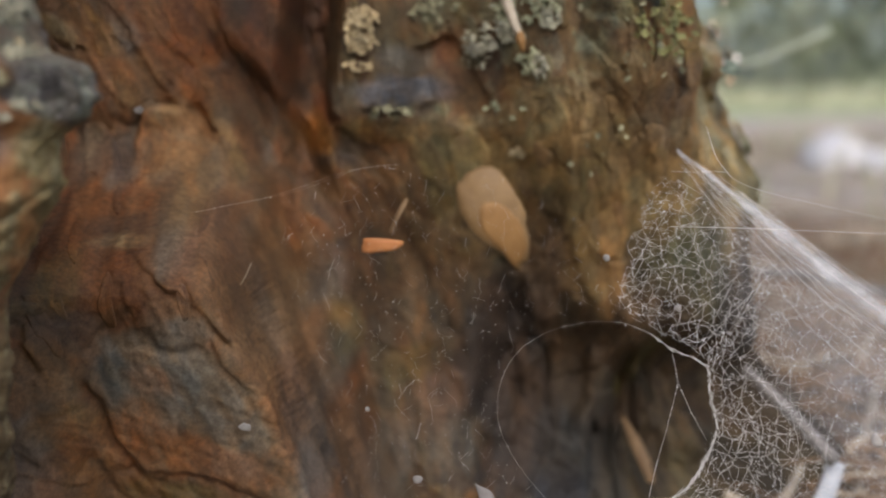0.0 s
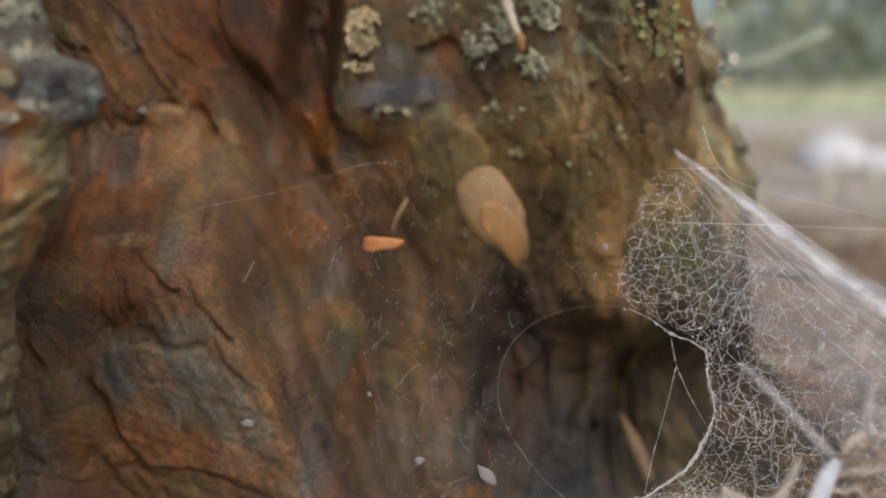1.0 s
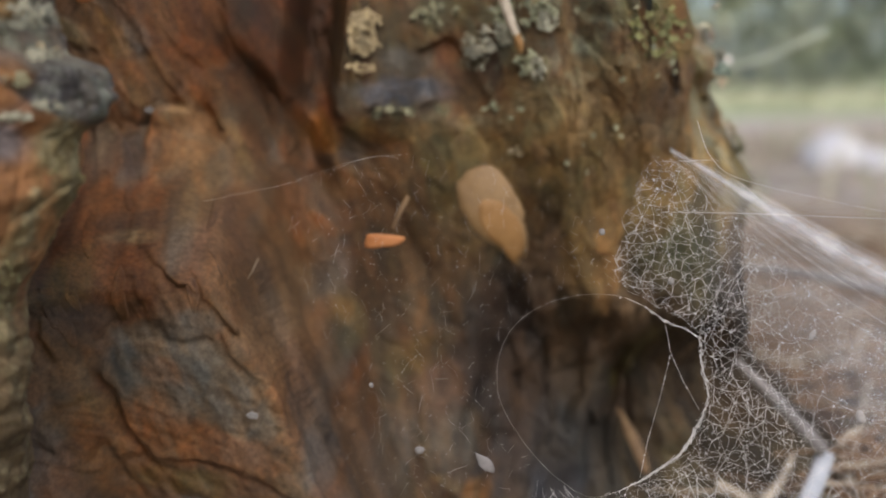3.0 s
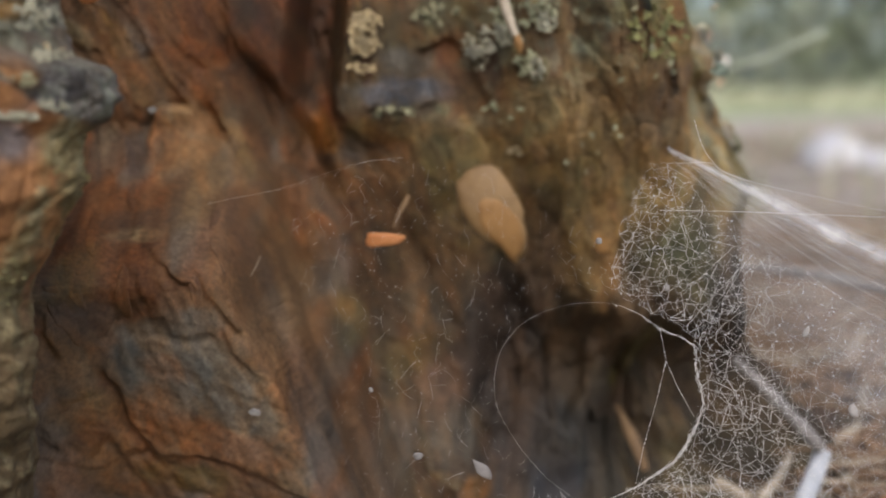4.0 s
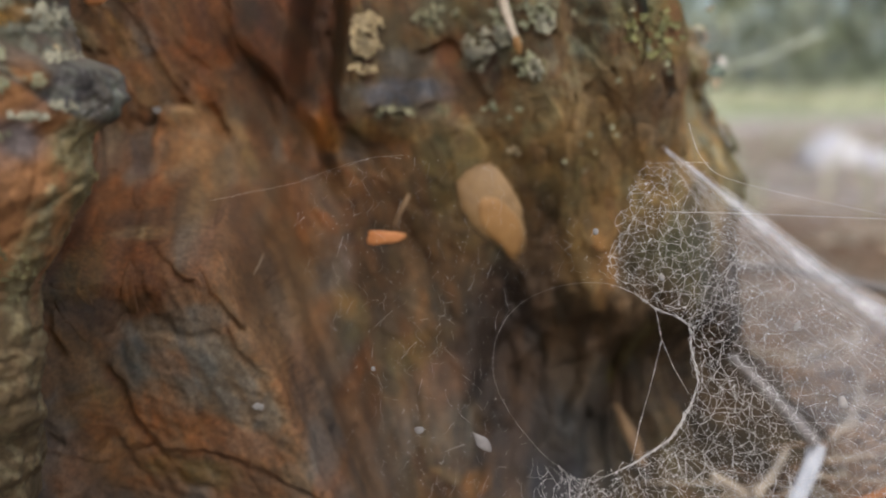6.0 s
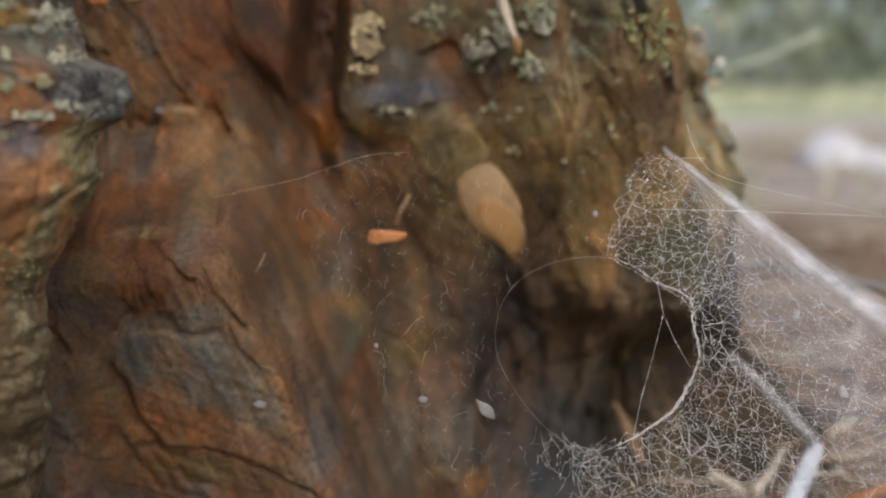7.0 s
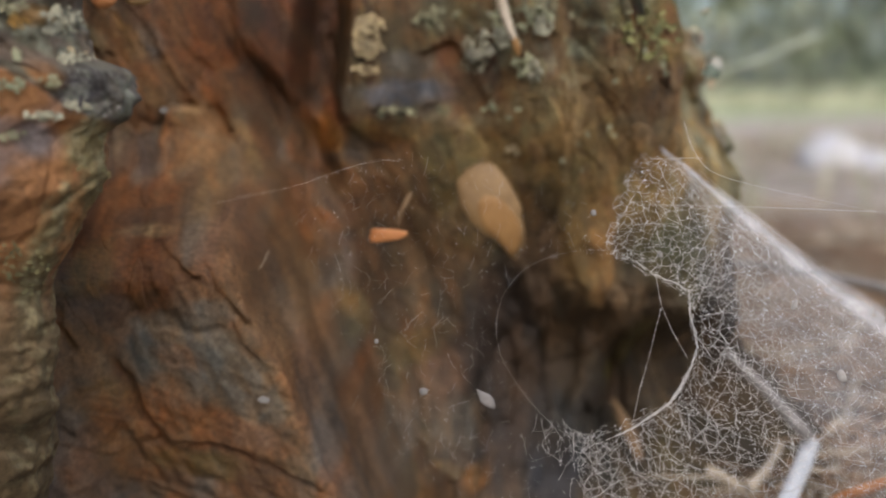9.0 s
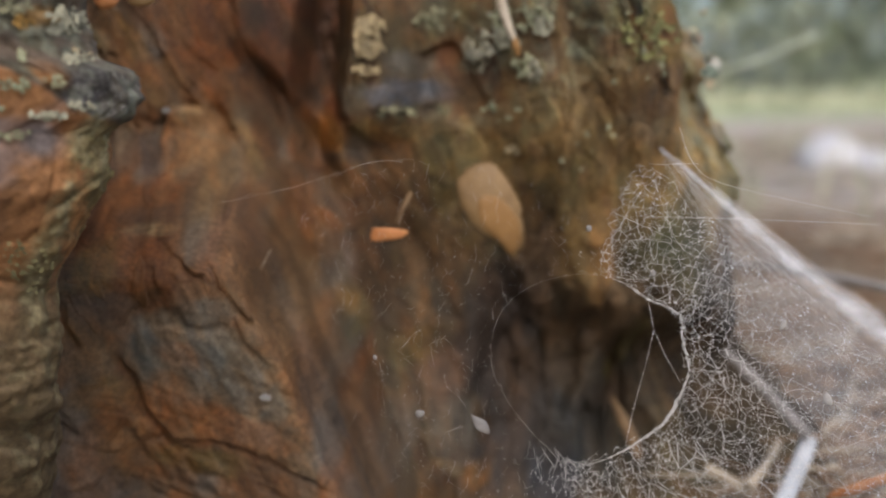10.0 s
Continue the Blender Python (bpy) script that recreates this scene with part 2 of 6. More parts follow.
slab([(-0.0665, 0.0801), (-0.0620, 0.0801), (-0.0597, 0.0756), (-0.0634, 0.0727), (-0.0663, 0.0727)], 0.003, (0.23, 0.19, 0.16), 0.7)
slab([(-0.0636, 0.0699), (-0.0532, 0.0710), (-0.0505, 0.0653), (-0.0457, 0.0581), (-0.0445, 0.0550), (-0.0517, 0.0567), (-0.0600, 0.0596)], 0.004, (0.24, 0.11, 0.045), 0.7)
slab([(-0.0587, 0.0561), (-0.0528, 0.0567), (-0.0479, 0.0544), (-0.0467, 0.0514), (-0.0523, 0.0521)], 0.003, (0.22, 0.115, 0.05), 0.7)
slab([(-0.0476, 0.0533), (-0.0394, 0.0538), (-0.0355, 0.0514), (-0.0357, 0.0471), (-0.0422, 0.0461), (-0.0458, 0.0490)], 0.002, (0.205, 0.18, 0.155), 0.75)
slab([(-0.0500, 0.0561), (-0.0465, 0.0567), (-0.0424, 0.0538), (-0.0457, 0.0533)], 0.002, (0.19, 0.165, 0.14), 0.7)
slab([(-0.0715, 0.0574), (-0.0638, 0.0567), (-0.0597, 0.0544), (-0.0598, 0.0521), (-0.0642, 0.0527), (-0.0691, 0.0550)], 0.004, (0.25, 0.175, 0.085), 0.7)
slab([(-0.0622, 0.0514), (-0.0556, 0.0514), (-0.0543, 0.0452), (-0.0566, 0.0366), (-0.0613, 0.0356), (-0.0613, 0.0452)], 0.004, (0.21, 0.15, 0.09), 0.7)
slab([(-0.0539, 0.0433), (-0.0496, 0.0461), (-0.0431, 0.0461), (-0.0376, 0.0461), (-0.0347, 0.0480), (-0.0311, 0.0433), (-0.0267, 0.0374), (-0.0253, 0.0318), (-0.0222, 0.0259), (-0.0195, 0.0160), (-0.0289, 0.0200), (-0.0364, 0.0235), (-0.0420, 0.0254), (-0.0476, 0.0269), (-0.0512, 0.0308), (-0.0533, 0.0356), (-0.0546, 0.0395)], 0.006, (0.205, 0.168, 0.135), 0.85)
slab([(-0.0539, 0.0433), (-0.0497, 0.0452), (-0.0432, 0.0454), (-0.0358, 0.0442), (-0.0321, 0.0404), (-0.0377, 0.0404), (-0.0442, 0.0414), (-0.0499, 0.0404)], 0.0005, (0.185, 0.165, 0.145), 0.6)
slab([(-0.0424, 0.0395), (-0.0359, 0.0404), (-0.0294, 0.0376), (-0.0267, 0.0327), (-0.0324, 0.0322), (-0.0388, 0.0356)], 0.0004, (0.2, 0.17, 0.145), 0.6)
slab([(-0.0523, 0.0366), (-0.0472, 0.0366), (-0.0426, 0.0337), (-0.0362, 0.0308), (-0.0296, 0.0279), (-0.0269, 0.0249), (-0.0298, 0.0200), (-0.0364, 0.0235), (-0.0429, 0.0254), (-0.0485, 0.0274), (-0.0512, 0.0313)], 0.0006, (0.27, 0.145, 0.08), 0.85)
slab([(-0.0594, 0.0356), (-0.0547, 0.0366), (-0.0535, 0.0318), (-0.0550, 0.0298), (-0.0570, 0.0259), (-0.0603, 0.0180), (-0.0641, 0.0180), (-0.0632, 0.0259), (-0.0616, 0.0298)], 0.004, (0.19, 0.12, 0.085), 0.7)
slab([(-0.0545, 0.0303), (-0.0517, 0.0303), (-0.0513, 0.0269), (-0.0533, 0.0259), (-0.0546, 0.0279)], 0.003, (0.21, 0.15, 0.1), 0.7)
slab([(-0.0192, 0.0443), (-0.0164, 0.0395), (-0.0156, 0.0335), (-0.0182, 0.0323), (-0.0210, 0.0395)], 0.003, (0.25, 0.17, 0.1), 0.7)
slab([(-0.0141, 0.0299), (-0.0053, 0.0336), (0.0029, 0.0360), (0.0017, 0.0287), (-0.0041, 0.0251), (-0.0112, 0.0239)], 0.003, (0.19, 0.15, 0.075), 0.7)
slab([(-0.0059, 0.0227), (-0.0006, 0.0239), (0.0047, 0.0221), (0.0083, 0.0153), (0.0091, 0.0104), (0.0077, 0.0036), (0.0006, 0.0027), (-0.0048, 0.0079)], 0.008, (0.20, 0.172, 0.118), 0.85)
slab([(-0.0218, 0.0239), (-0.0171, 0.0227), (-0.0161, 0.0129), (-0.0197, 0.0104), (-0.0220, 0.0154)], 0.003, (0.27, 0.125, 0.05), 0.7)
slab([(-0.0211, 0.0135), (-0.0149, 0.0116), (-0.0137, 0.0054), (-0.0169, 0.0028), (-0.0191, 0.0153)], 0.003, (0.23, 0.18, 0.12), 0.7)
slab([(-0.0223, 0.1078), (-0.0106, 0.1078), (-0.0101, 0.0968), (-0.0096, 0.0924), (-0.0057, 0.0924), (-0.0040, 0.0880), (-0.0017, 0.0829), (-0.0108, 0.0807), (-0.0199, 0.0801), (-0.0221, 0.0846), (-0.0232, 0.0913)], 0.004, (0.2, 0.145, 0.07), 0.7)
slab([(-0.0221, 0.0880), (-0.0096, 0.0868), (-0.0040, 0.0880), (-0.0017, 0.0829), (-0.0108, 0.0807), (-0.0199, 0.0801)], 0.003, (0.27, 0.27, 0.275), 0.95)
slab([(-0.0057, 0.0935), (0.0005, 0.0957), (0.0050, 0.0924), (0.0085, 0.0868), (0.0113, 0.0824), (0.0085, 0.0795), (0.0028, 0.0784), (-0.0000, 0.0795), (-0.0020, 0.0835), (-0.0040, 0.0891)], -0.011, (0.17, 0.098, 0.05), 0.97)
slab([(-0.0211, 0.0784), (-0.0097, 0.0807), (0.0119, 0.0812), (0.0165, 0.0767), (0.0097, 0.0756), (-0.0052, 0.0761), (-0.0166, 0.0756)], 0.0035, (0.26, 0.19, 0.095), 0.65)
slab([(0.0228, 0.0767), (0.0290, 0.0778), (0.0349, 0.0699), (0.0358, 0.0560), (0.0343, 0.0443), (0.0335, 0.0383), (0.0304, 0.0383), (0.0260, 0.0549), (0.0229, 0.0653)], 0.006, (0.245, 0.185, 0.10), 0.75)
slab([(0.0149, 0.0676), (0.0229, 0.0653), (0.0260, 0.0549), (0.0285, 0.0443), (0.0204, 0.0395), (0.0162, 0.0502)], -0.006, (0.1, 0.06, 0.04), 0.6)
cleft([(-0.0447, 0.1067), (-0.0433, 0.0969), (-0.0429, 0.0913)], 0.006, 0.0011)
cleft([(-0.0268, 0.1067), (-0.0276, 0.0946)], 0.006, 0.0011)
cleft([(-0.0242, 0.0968), (-0.0232, 0.0891), (-0.0222, 0.0812), (-0.0211, 0.0795)], 0.008, 0.0012)
cleft([(-0.0498, 0.0868), (-0.0511, 0.0824)], 0.004, 0.0008)
cleft([(-0.0470, 0.0826), (-0.0445, 0.0790), (-0.0426, 0.0750), (-0.0412, 0.0690), (-0.0398, 0.0640)], 0.009, 0.0010)
cleft([(-0.0500, 0.0832), (-0.0545, 0.0812), (-0.0568, 0.0790)], 0.006, 0.0009)
cleft([(-0.0348, 0.0744), (-0.0310, 0.0676), (-0.0299, 0.0641), (-0.0260, 0.0572)], 0.005, 0.001)
cleft([(-0.0550, 0.0404), (-0.0533, 0.0366), (-0.0521, 0.0318), (-0.0493, 0.0264)], 0.006, 0.0009)
cleft([(-0.0348, 0.0490), (-0.0314, 0.0455)], 0.003, 0.0006)
cleft([(-0.0505, 0.0503), (-0.0538, 0.0452)], 0.003, 0.0006)
cleft([(-0.0631, 0.0510), (-0.0621, 0.0471), (-0.0609, 0.0438)], 0.004, 0.0009)
cleft([(-0.0595, 0.0807), (-0.0580, 0.0795)], 0.003, 0.0008)
cleft([(-0.0566, 0.0259), (-0.0550, 0.0288), (-0.0539, 0.0230)], 0.004, 0.001)
cleft([(-0.0242, 0.0583), (-0.0239, 0.0443), (-0.0217, 0.0347)], 0.004, 0.0012)


# ---- weathered and fresh patches of the bark, a few offsetting shade: pigment, then place, radii, lean and strength ----
STAINS = []


def stain(pigment, places):
    for place in places:
        STAINS.append((pigment, *place))


stain((0.176, 0.066, 0.019), [(-0.049, 0.0964, 0.0034, 0.007, 18, 0.8), (-0.0465, 0.093, 0.0018, 0.0027, 10, 0.9), (-0.03, 0.0914, 0.0019, 0.0038, 15, 0.7), (-0.0361, 0.0967, 0.003, 0.0069, 12, 0.7), (-0.0374, 0.0756, 0.0016, 0.0046, 20, 0.6), (-0.0495, 0.0558, 0.0043, 0.0053, 0, 0.8), (-0.0633, 0.0265, 0.0018, 0.0041, 10, 0.7), (-0.0315, 0.0472, 0.0037, 0.002, -20, 0.7)])
stain((0.176, 0.066, 0.019), [(-0.017, 0.0235, 0.0034, 0.0063, 5, 0.75), (0.0008, 0.0945, 0.0028, 0.0035, 0, 0.6), (0.0439, 0.0992, 0.0033, 0.0039, 0, 0.6), (0.0536, 0.0835, 0.0035, 0.0046, 0, 0.4)])
stain((0.190, 0.090, 0.034), [(-0.0518, 0.1004, 0.0022, 0.0047, 12, 0.7), (-0.0444, 0.0868, 0.003, 0.0023, 0, 0.8), (-0.0283, 0.0811, 0.0026, 0.0024, 0, 0.7), (-0.0523, 0.0659, 0.0049, 0.0033, 0, 0.75), (-0.0464, 0.0675, 0.0031, 0.0027, 0, 0.8), (-0.046, 0.0583, 0.0017, 0.0028, 10, 0.7), (-0.0336, 0.0549, 0.0029, 0.003, 0, 0.8), (-0.0464, 0.0361, 0.0029, 0.0017, -20, 0.8)])
stain((0.190, 0.090, 0.034), [(-0.0425, 0.0294, 0.0068, 0.0021, -20, 0.75), (-0.0296, 0.0261, 0.0039, 0.0023, -20, 0.7), (-0.0523, 0.0201, 0.002, 0.0031, 0, 0.4), (-0.0328, 0.0579, 0.0031, 0.0018, 0, 0.8), (-0.0278, 0.0439, 0.0046, 0.0028, 0, 0.7), (-0.0253, 0.0361, 0.0024, 0.0066, 12, 0.85), (-0.0183, 0.0223, 0.0019, 0.0041, 8, 0.8), (0.0379, 0.0955, 0.0033, 0.0024, 0, 0.6)])
stain((0.209, 0.097, 0.017), [(-0.0247, 0.0768, 0.0042, 0.0028, -25, 0.9)])
stain((0.085, 0.047, 0.020), [(-0.0402, 0.101, 0.003, 0.0046, 10, 0.7), (-0.0364, 0.08, 0.0026, 0.0047, 20, 0.7), (-0.0507, 0.0508, 0.0025, 0.0017, 20, 0.6), (-0.0115, 0.0487, 0.0061, 0.0085, 5, 0.4), (0.032, 0.0857, 0.0066, 0.0033, 0, 0.4)])
stain((0.172, 0.140, 0.108), [(-0.057, 0.0949, 0.0027, 0.0029, 0, 0.8), (-0.0562, 0.0711, 0.0024, 0.0017, 0, 0.7), (-0.0428, 0.0608, 0.0025, 0.0027, 30, 0.7), (-0.0394, 0.0491, 0.0043, 0.0019, 0, 0.8), (-0.0388, 0.0605, 0.0019, 0.001, 0, 0.5), (-0.0664, 0.0282, 0.0051, 0.0047, 0, 0.7), (-0.0443, 0.0447, 0.0076, 0.0028, -5, 0.7), (-0.0354, 0.0374, 0.0057, 0.004, -15, 0.75)])
stain((0.172, 0.140, 0.108), [(-0.033, 0.0327, 0.0067, 0.0023, -20, 0.6), (-0.0227, 0.0497, 0.0031, 0.0071, 5, 0.6), (-0.021, 0.0352, 0.0025, 0.005, 5, 0.6), (-0.0215, 0.0235, 0.0016, 0.0046, 12, 0.7), (-0.0112, 0.0136, 0.0055, 0.0055, 0, 0.5)])
stain((0.119, 0.075, 0.047), [(-0.0394, 0.0882, 0.0028, 0.004, 20, 0.8), (-0.0595, 0.0749, 0.0036, 0.0029, 0, 0.7), (-0.0515, 0.0641, 0.005, 0.0012, 0, 0.7), (-0.0566, 0.0502, 0.0048, 0.0025, 0, 0.6), (-0.0571, 0.0449, 0.0039, 0.0021, 0, 0.6), (0.044, 0.0156, 0.0048, 0.004, 0, 0.5)])
stain((0.218, 0.123, 0.072), [(-0.0324, 0.0852, 0.0042, 0.0016, -25, 0.8), (-0.039, 0.0609, 0.0027, 0.0039, 0, 0.8), (-0.0593, 0.0237, 0.0026, 0.004, 0, 0.5), (-0.0343, 0.0266, 0.0054, 0.0023, -12, 0.8), (-0.0445, 0.0411, 0.0038, 0.0015, -10, 0.6), (0.0, 0.0224, 0.0041, 0.0061, 0, 0.6)])
stain((0.237, 0.146, 0.066), [(-0.048, 0.0776, 0.0045, 0.0052, 10, 0.8), (-0.0393, 0.0735, 0.0011, 0.0054, 20, 0.8), (-0.0436, 0.0701, 0.0034, 0.0065, 8, 0.7), (-0.0596, 0.0948, 0.0011, 0.004, 30, 0.7), (-0.0203, 0.0669, 0.0051, 0.0035, 0, 0.5), (-0.0285, 0.047, 0.003, 0.0061, 10, 0.5)])
stain((0.323, 0.236, 0.125), [(-0.0501, 0.0816, 0.0022, 0.0011, 30, 0.8), (-0.051, 0.0622, 0.0035, 0.0008, 5, 0.7), (0.0006, 0.0045, 0.0029, 0.0012, -20, 0.3)])
stain((0.190, 0.111, 0.047), [(-0.0634, 0.0961, 0.0025, 0.0056, 25, 0.7), (-0.0317, 0.0575, 0.0053, 0.0107, 10, 0.6)])
stain((0.157, 0.087, 0.034), [(-0.0551, 0.0868, 0.0036, 0.0045, 0, 0.7), (-0.0611, 0.0433, 0.0049, 0.0039, 0, 0.6)])
stain((0.185, 0.111, 0.035), [(-0.0579, 0.057, 0.0029, 0.0038, 0, 0.7), (-0.0579, 0.0342, 0.0039, 0.003, 0, 0.5), (-0.0107, 0.0777, 0.0068, 0.0018, 0, 0.6), (0.0253, 0.0736, 0.0016, 0.0068, 0, 0.7), (0.0296, 0.0771, 0.0013, 0.0055, 0, 0.6), (0.0225, 0.07, 0.0018, 0.0069, 0, 0.6), (0.0289, 0.0534, 0.0047, 0.0094, -10, 0.5)])
stain((0.218, 0.123, 0.062), [(-0.0362, 0.0614, 0.0022, 0.006, 5, 0.7)])
stain((0.180, 0.084, 0.026), [(-0.0568, 0.0257, 0.002, 0.0061, 5, 0.6), (0.0067, 0.0024, 0.0027, 0.0027, 0, 0.8)])
stain((0.123, 0.077, 0.023), [(-0.043, 0.0213, 0.007, 0.0026, -10, 0.7)])
stain((0.162, 0.115, 0.047), [(-0.0195, 0.0382, 0.0026, 0.0055, 12, 0.7)])
stain((0.152, 0.103, 0.030), [(-0.0077, 0.0299, 0.0054, 0.0032, 0, 0.7)])
stain((0.116, 0.084, 0.034), [(-0.0116, 0.0256, 0.0037, 0.0054, 0, 0.5), (-0.0105, 0.0945, 0.0025, 0.0068, 0, 0.8)])
stain((0.142, 0.109, 0.074), [(0.0024, 0.0135, 0.0053, 0.0049, 0, 0.7), (-0.0153, 0.0146, 0.0039, 0.0039, 0, 0.6)])
stain((0.199, 0.162, 0.119), [(-0.0075, 0.091, 0.0041, 0.002, 0, 0.8)])
stain((0.162, 0.162, 0.180), [(-0.0073, 0.0852, 0.007, 0.0023, 0, 0.9)])
stain((0.119, 0.095, 0.038), [(0.0005, 0.1005, 0.0059, 0.0031, 0, 0.6), (0.0463, 0.0293, 0.0052, 0.006, 0, 0.7)])
stain((0.228, 0.185, 0.109), [(0.0111, 0.0813, 0.0045, 0.0018, 25, 0.7), (0.0458, 0.0793, 0.0052, 0.0016, 0, 0.4)])
stain((0.190, 0.147, 0.033), [(0.0522, 0.0949, 0.0029, 0.0029, 0, 0.8), (0.0392, 0.0199, 0.0017, 0.0022, 0, 0.7)])
stain((0.130, 0.088, 0.058), [(0.0442, 0.0857, 0.0044, 0.004, 0, 0.7), (0.0394, 0.0825, 0.0033, 0.0027, 0, 0.35)])
# patches coloured paler to make up for the shade on this bark
stain((0.236, 0.165, 0.094), [(0.0370, 0.0785, 0.0042, 0.0030, 0, 0.7), (0.0430, 0.0770, 0.0036, 0.0024, 0, 0.6)])
stain((0.095, 0.053, 0.026), [(0.0171, 0.0245, 0.0039, 0.0078, 0, 0.6), (0.0277, 0.03, 0.0054, 0.004, 0, 0.4)])
# near-black foot of the hollow, its shade painted on
stain((0.030, 0.028, 0.030), [(0.0242, -0.0015, 0.0054, 0.0062, 0, 0.8)])
# ochre brightened to offset the overhang's shade
stain((0.250, 0.168, 0.078), [(0.0250, 0.0735, 0.0120, 0.0075, 0, 0.55), (0.0310, 0.0775, 0.0070, 0.0090, 0, 0.45)])



def stained(col, x, z):
    """The bark's pigment with its patches, whose borders are ragged along the grain."""
    a = x + 0.0013 * fbm(x * 210, z * 130, 810, 5)
    b = z + 0.0020 * fbm(x * 210, z * 130, 820, 5)
    flat, fa, fb = col.reshape(-1, 3), a.ravel(), b.ravel()
    wear = (0.72 + 0.5 * smooth(fbm(x * 320, z * 160, 830), -0.3, 0.3)).ravel()
    for pigment, cx, cz, rx, rz, turn, strength in STAINS:
        reach = 1.7 * max(rx, rz)
        k = np.where((np.abs(fa - cx) < reach) & (np.abs(fb - cz) < reach))[0]
        if len(k):
            w = np.clip(spot(fa[k], fb[k], cx, cz, rx * 1.15, rz * 1.15, turn, 0.42) * strength * wear[k], 0, 1)[:, None]
            flat[k] = flat[k] * (1 - w) + np.array(pigment) * (0.8 + 0.3 * wear[k])[:, None] * w
    # scales of many tints, rusty, tan or mauve
    w = 0.0016 * fbm(x * 160, z * 120, 840, 4)
    tilt = x + 0.35 * (1 - smooth(x, -0.02, 0.02)) * (z - 0.05)
    for size, seed, force in ((0.0046, 850, 1.0), (0.0021, 870, 0.7)):
        num, _, gap = flakes((tilt + w) / size, (z - 1.3 * w) / (size * 1.9), seed)
        num, edge = num.ravel(), (force * smooth(gap, 0.02, 0.22)).ravel()
        rusty, mauve, light = smooth(num, 0.62, 0.8) * edge * (1 - 0.7 * smooth(x, 0.0, 0.02)).ravel(), (1 - smooth(num, 0.2, 0.36)) * edge, ((num * 11.3) % 1 - 0.5) * edge
        flat = flat * (1 + rusty[:, None] * np.array((0.10, -0.02, -0.16)) + mauve[:, None] * np.array((-0.14, -0.06, 0.04)) + 0.26 * light[:, None])
    return flat.reshape(col.shape)


def line_distance(x, z, a, b):
    d = b - a
    t = np.clip(((x - a[0]) * d[0] + (z - a[1]) * d[1]) / (d @ d + 1e-12), 0, 1)
    return np.hypot(x - a[0] - t * d[0], z - a[1] - t * d[1])


def slab_fields(x, z):
    """Height and pigment weights of the large scales, with ragged borders."""
    shape = x.shape
    x, z = x.ravel(), z.ravel()
    u = x + 0.0020 * fbm(x * 150, z * 150, 600, 5)
    v = z + 0.0020 * fbm(x * 150, z * 150, 610, 5)
    h = np.zeros_like(x)
    tint = np.zeros((len(x), 3))
    weight = np.zeros_like(x)
    for p, height, pigment, strength, lo, hi, turn in SLABS:
        k = np.where((u > lo[0]) & (u < hi[0]) & (v > lo[1]) & (v < hi[1]))[0]
        if not len(k):
            continue
        a, b = u[k], v[k]
        d = np.min([line_distance(a, b, p[i - 1], p[i]) for i in range(len(p))], axis=0)
        d = np.where(inside(a, b, p), d, -d)
        m = smooth(d, -0.0003, 0.0009)
        c, r = p.mean(0), np.ptp(p, axis=0).max() / 2
        slope = ((a - c[0]) * math.cos(turn) + (b - c[1]) * math.sin(turn)) / r
        h[k] += m * height * 0.155 * (0.75 + 0.5 * slope)
        w = smooth(d, -0.0006, 0.0012) * strength
        tint[k] = tint[k] * (1 - w[:, None]) + np.array(pigment) * w[:, None]
        weight[k] = weight[k] * (1 - w) + w
    for p, depth, width, lo, hi in CLEFTS:
        k = np.where((u > lo[0]) & (u < hi[0]) & (v > lo[1]) & (v < hi[1]))[0]
        if len(k):
            d = np.min([line_distance(u[k], v[k], p[i], p[i + 1]) for i in range(len(p) - 1)], axis=0)
            h[k] -= 0.23 * depth * (1 - smooth(d, 0.0, width * 1.6))
    return h.reshape(shape), tint.reshape(shape + (3,)), weight.reshape(shape)


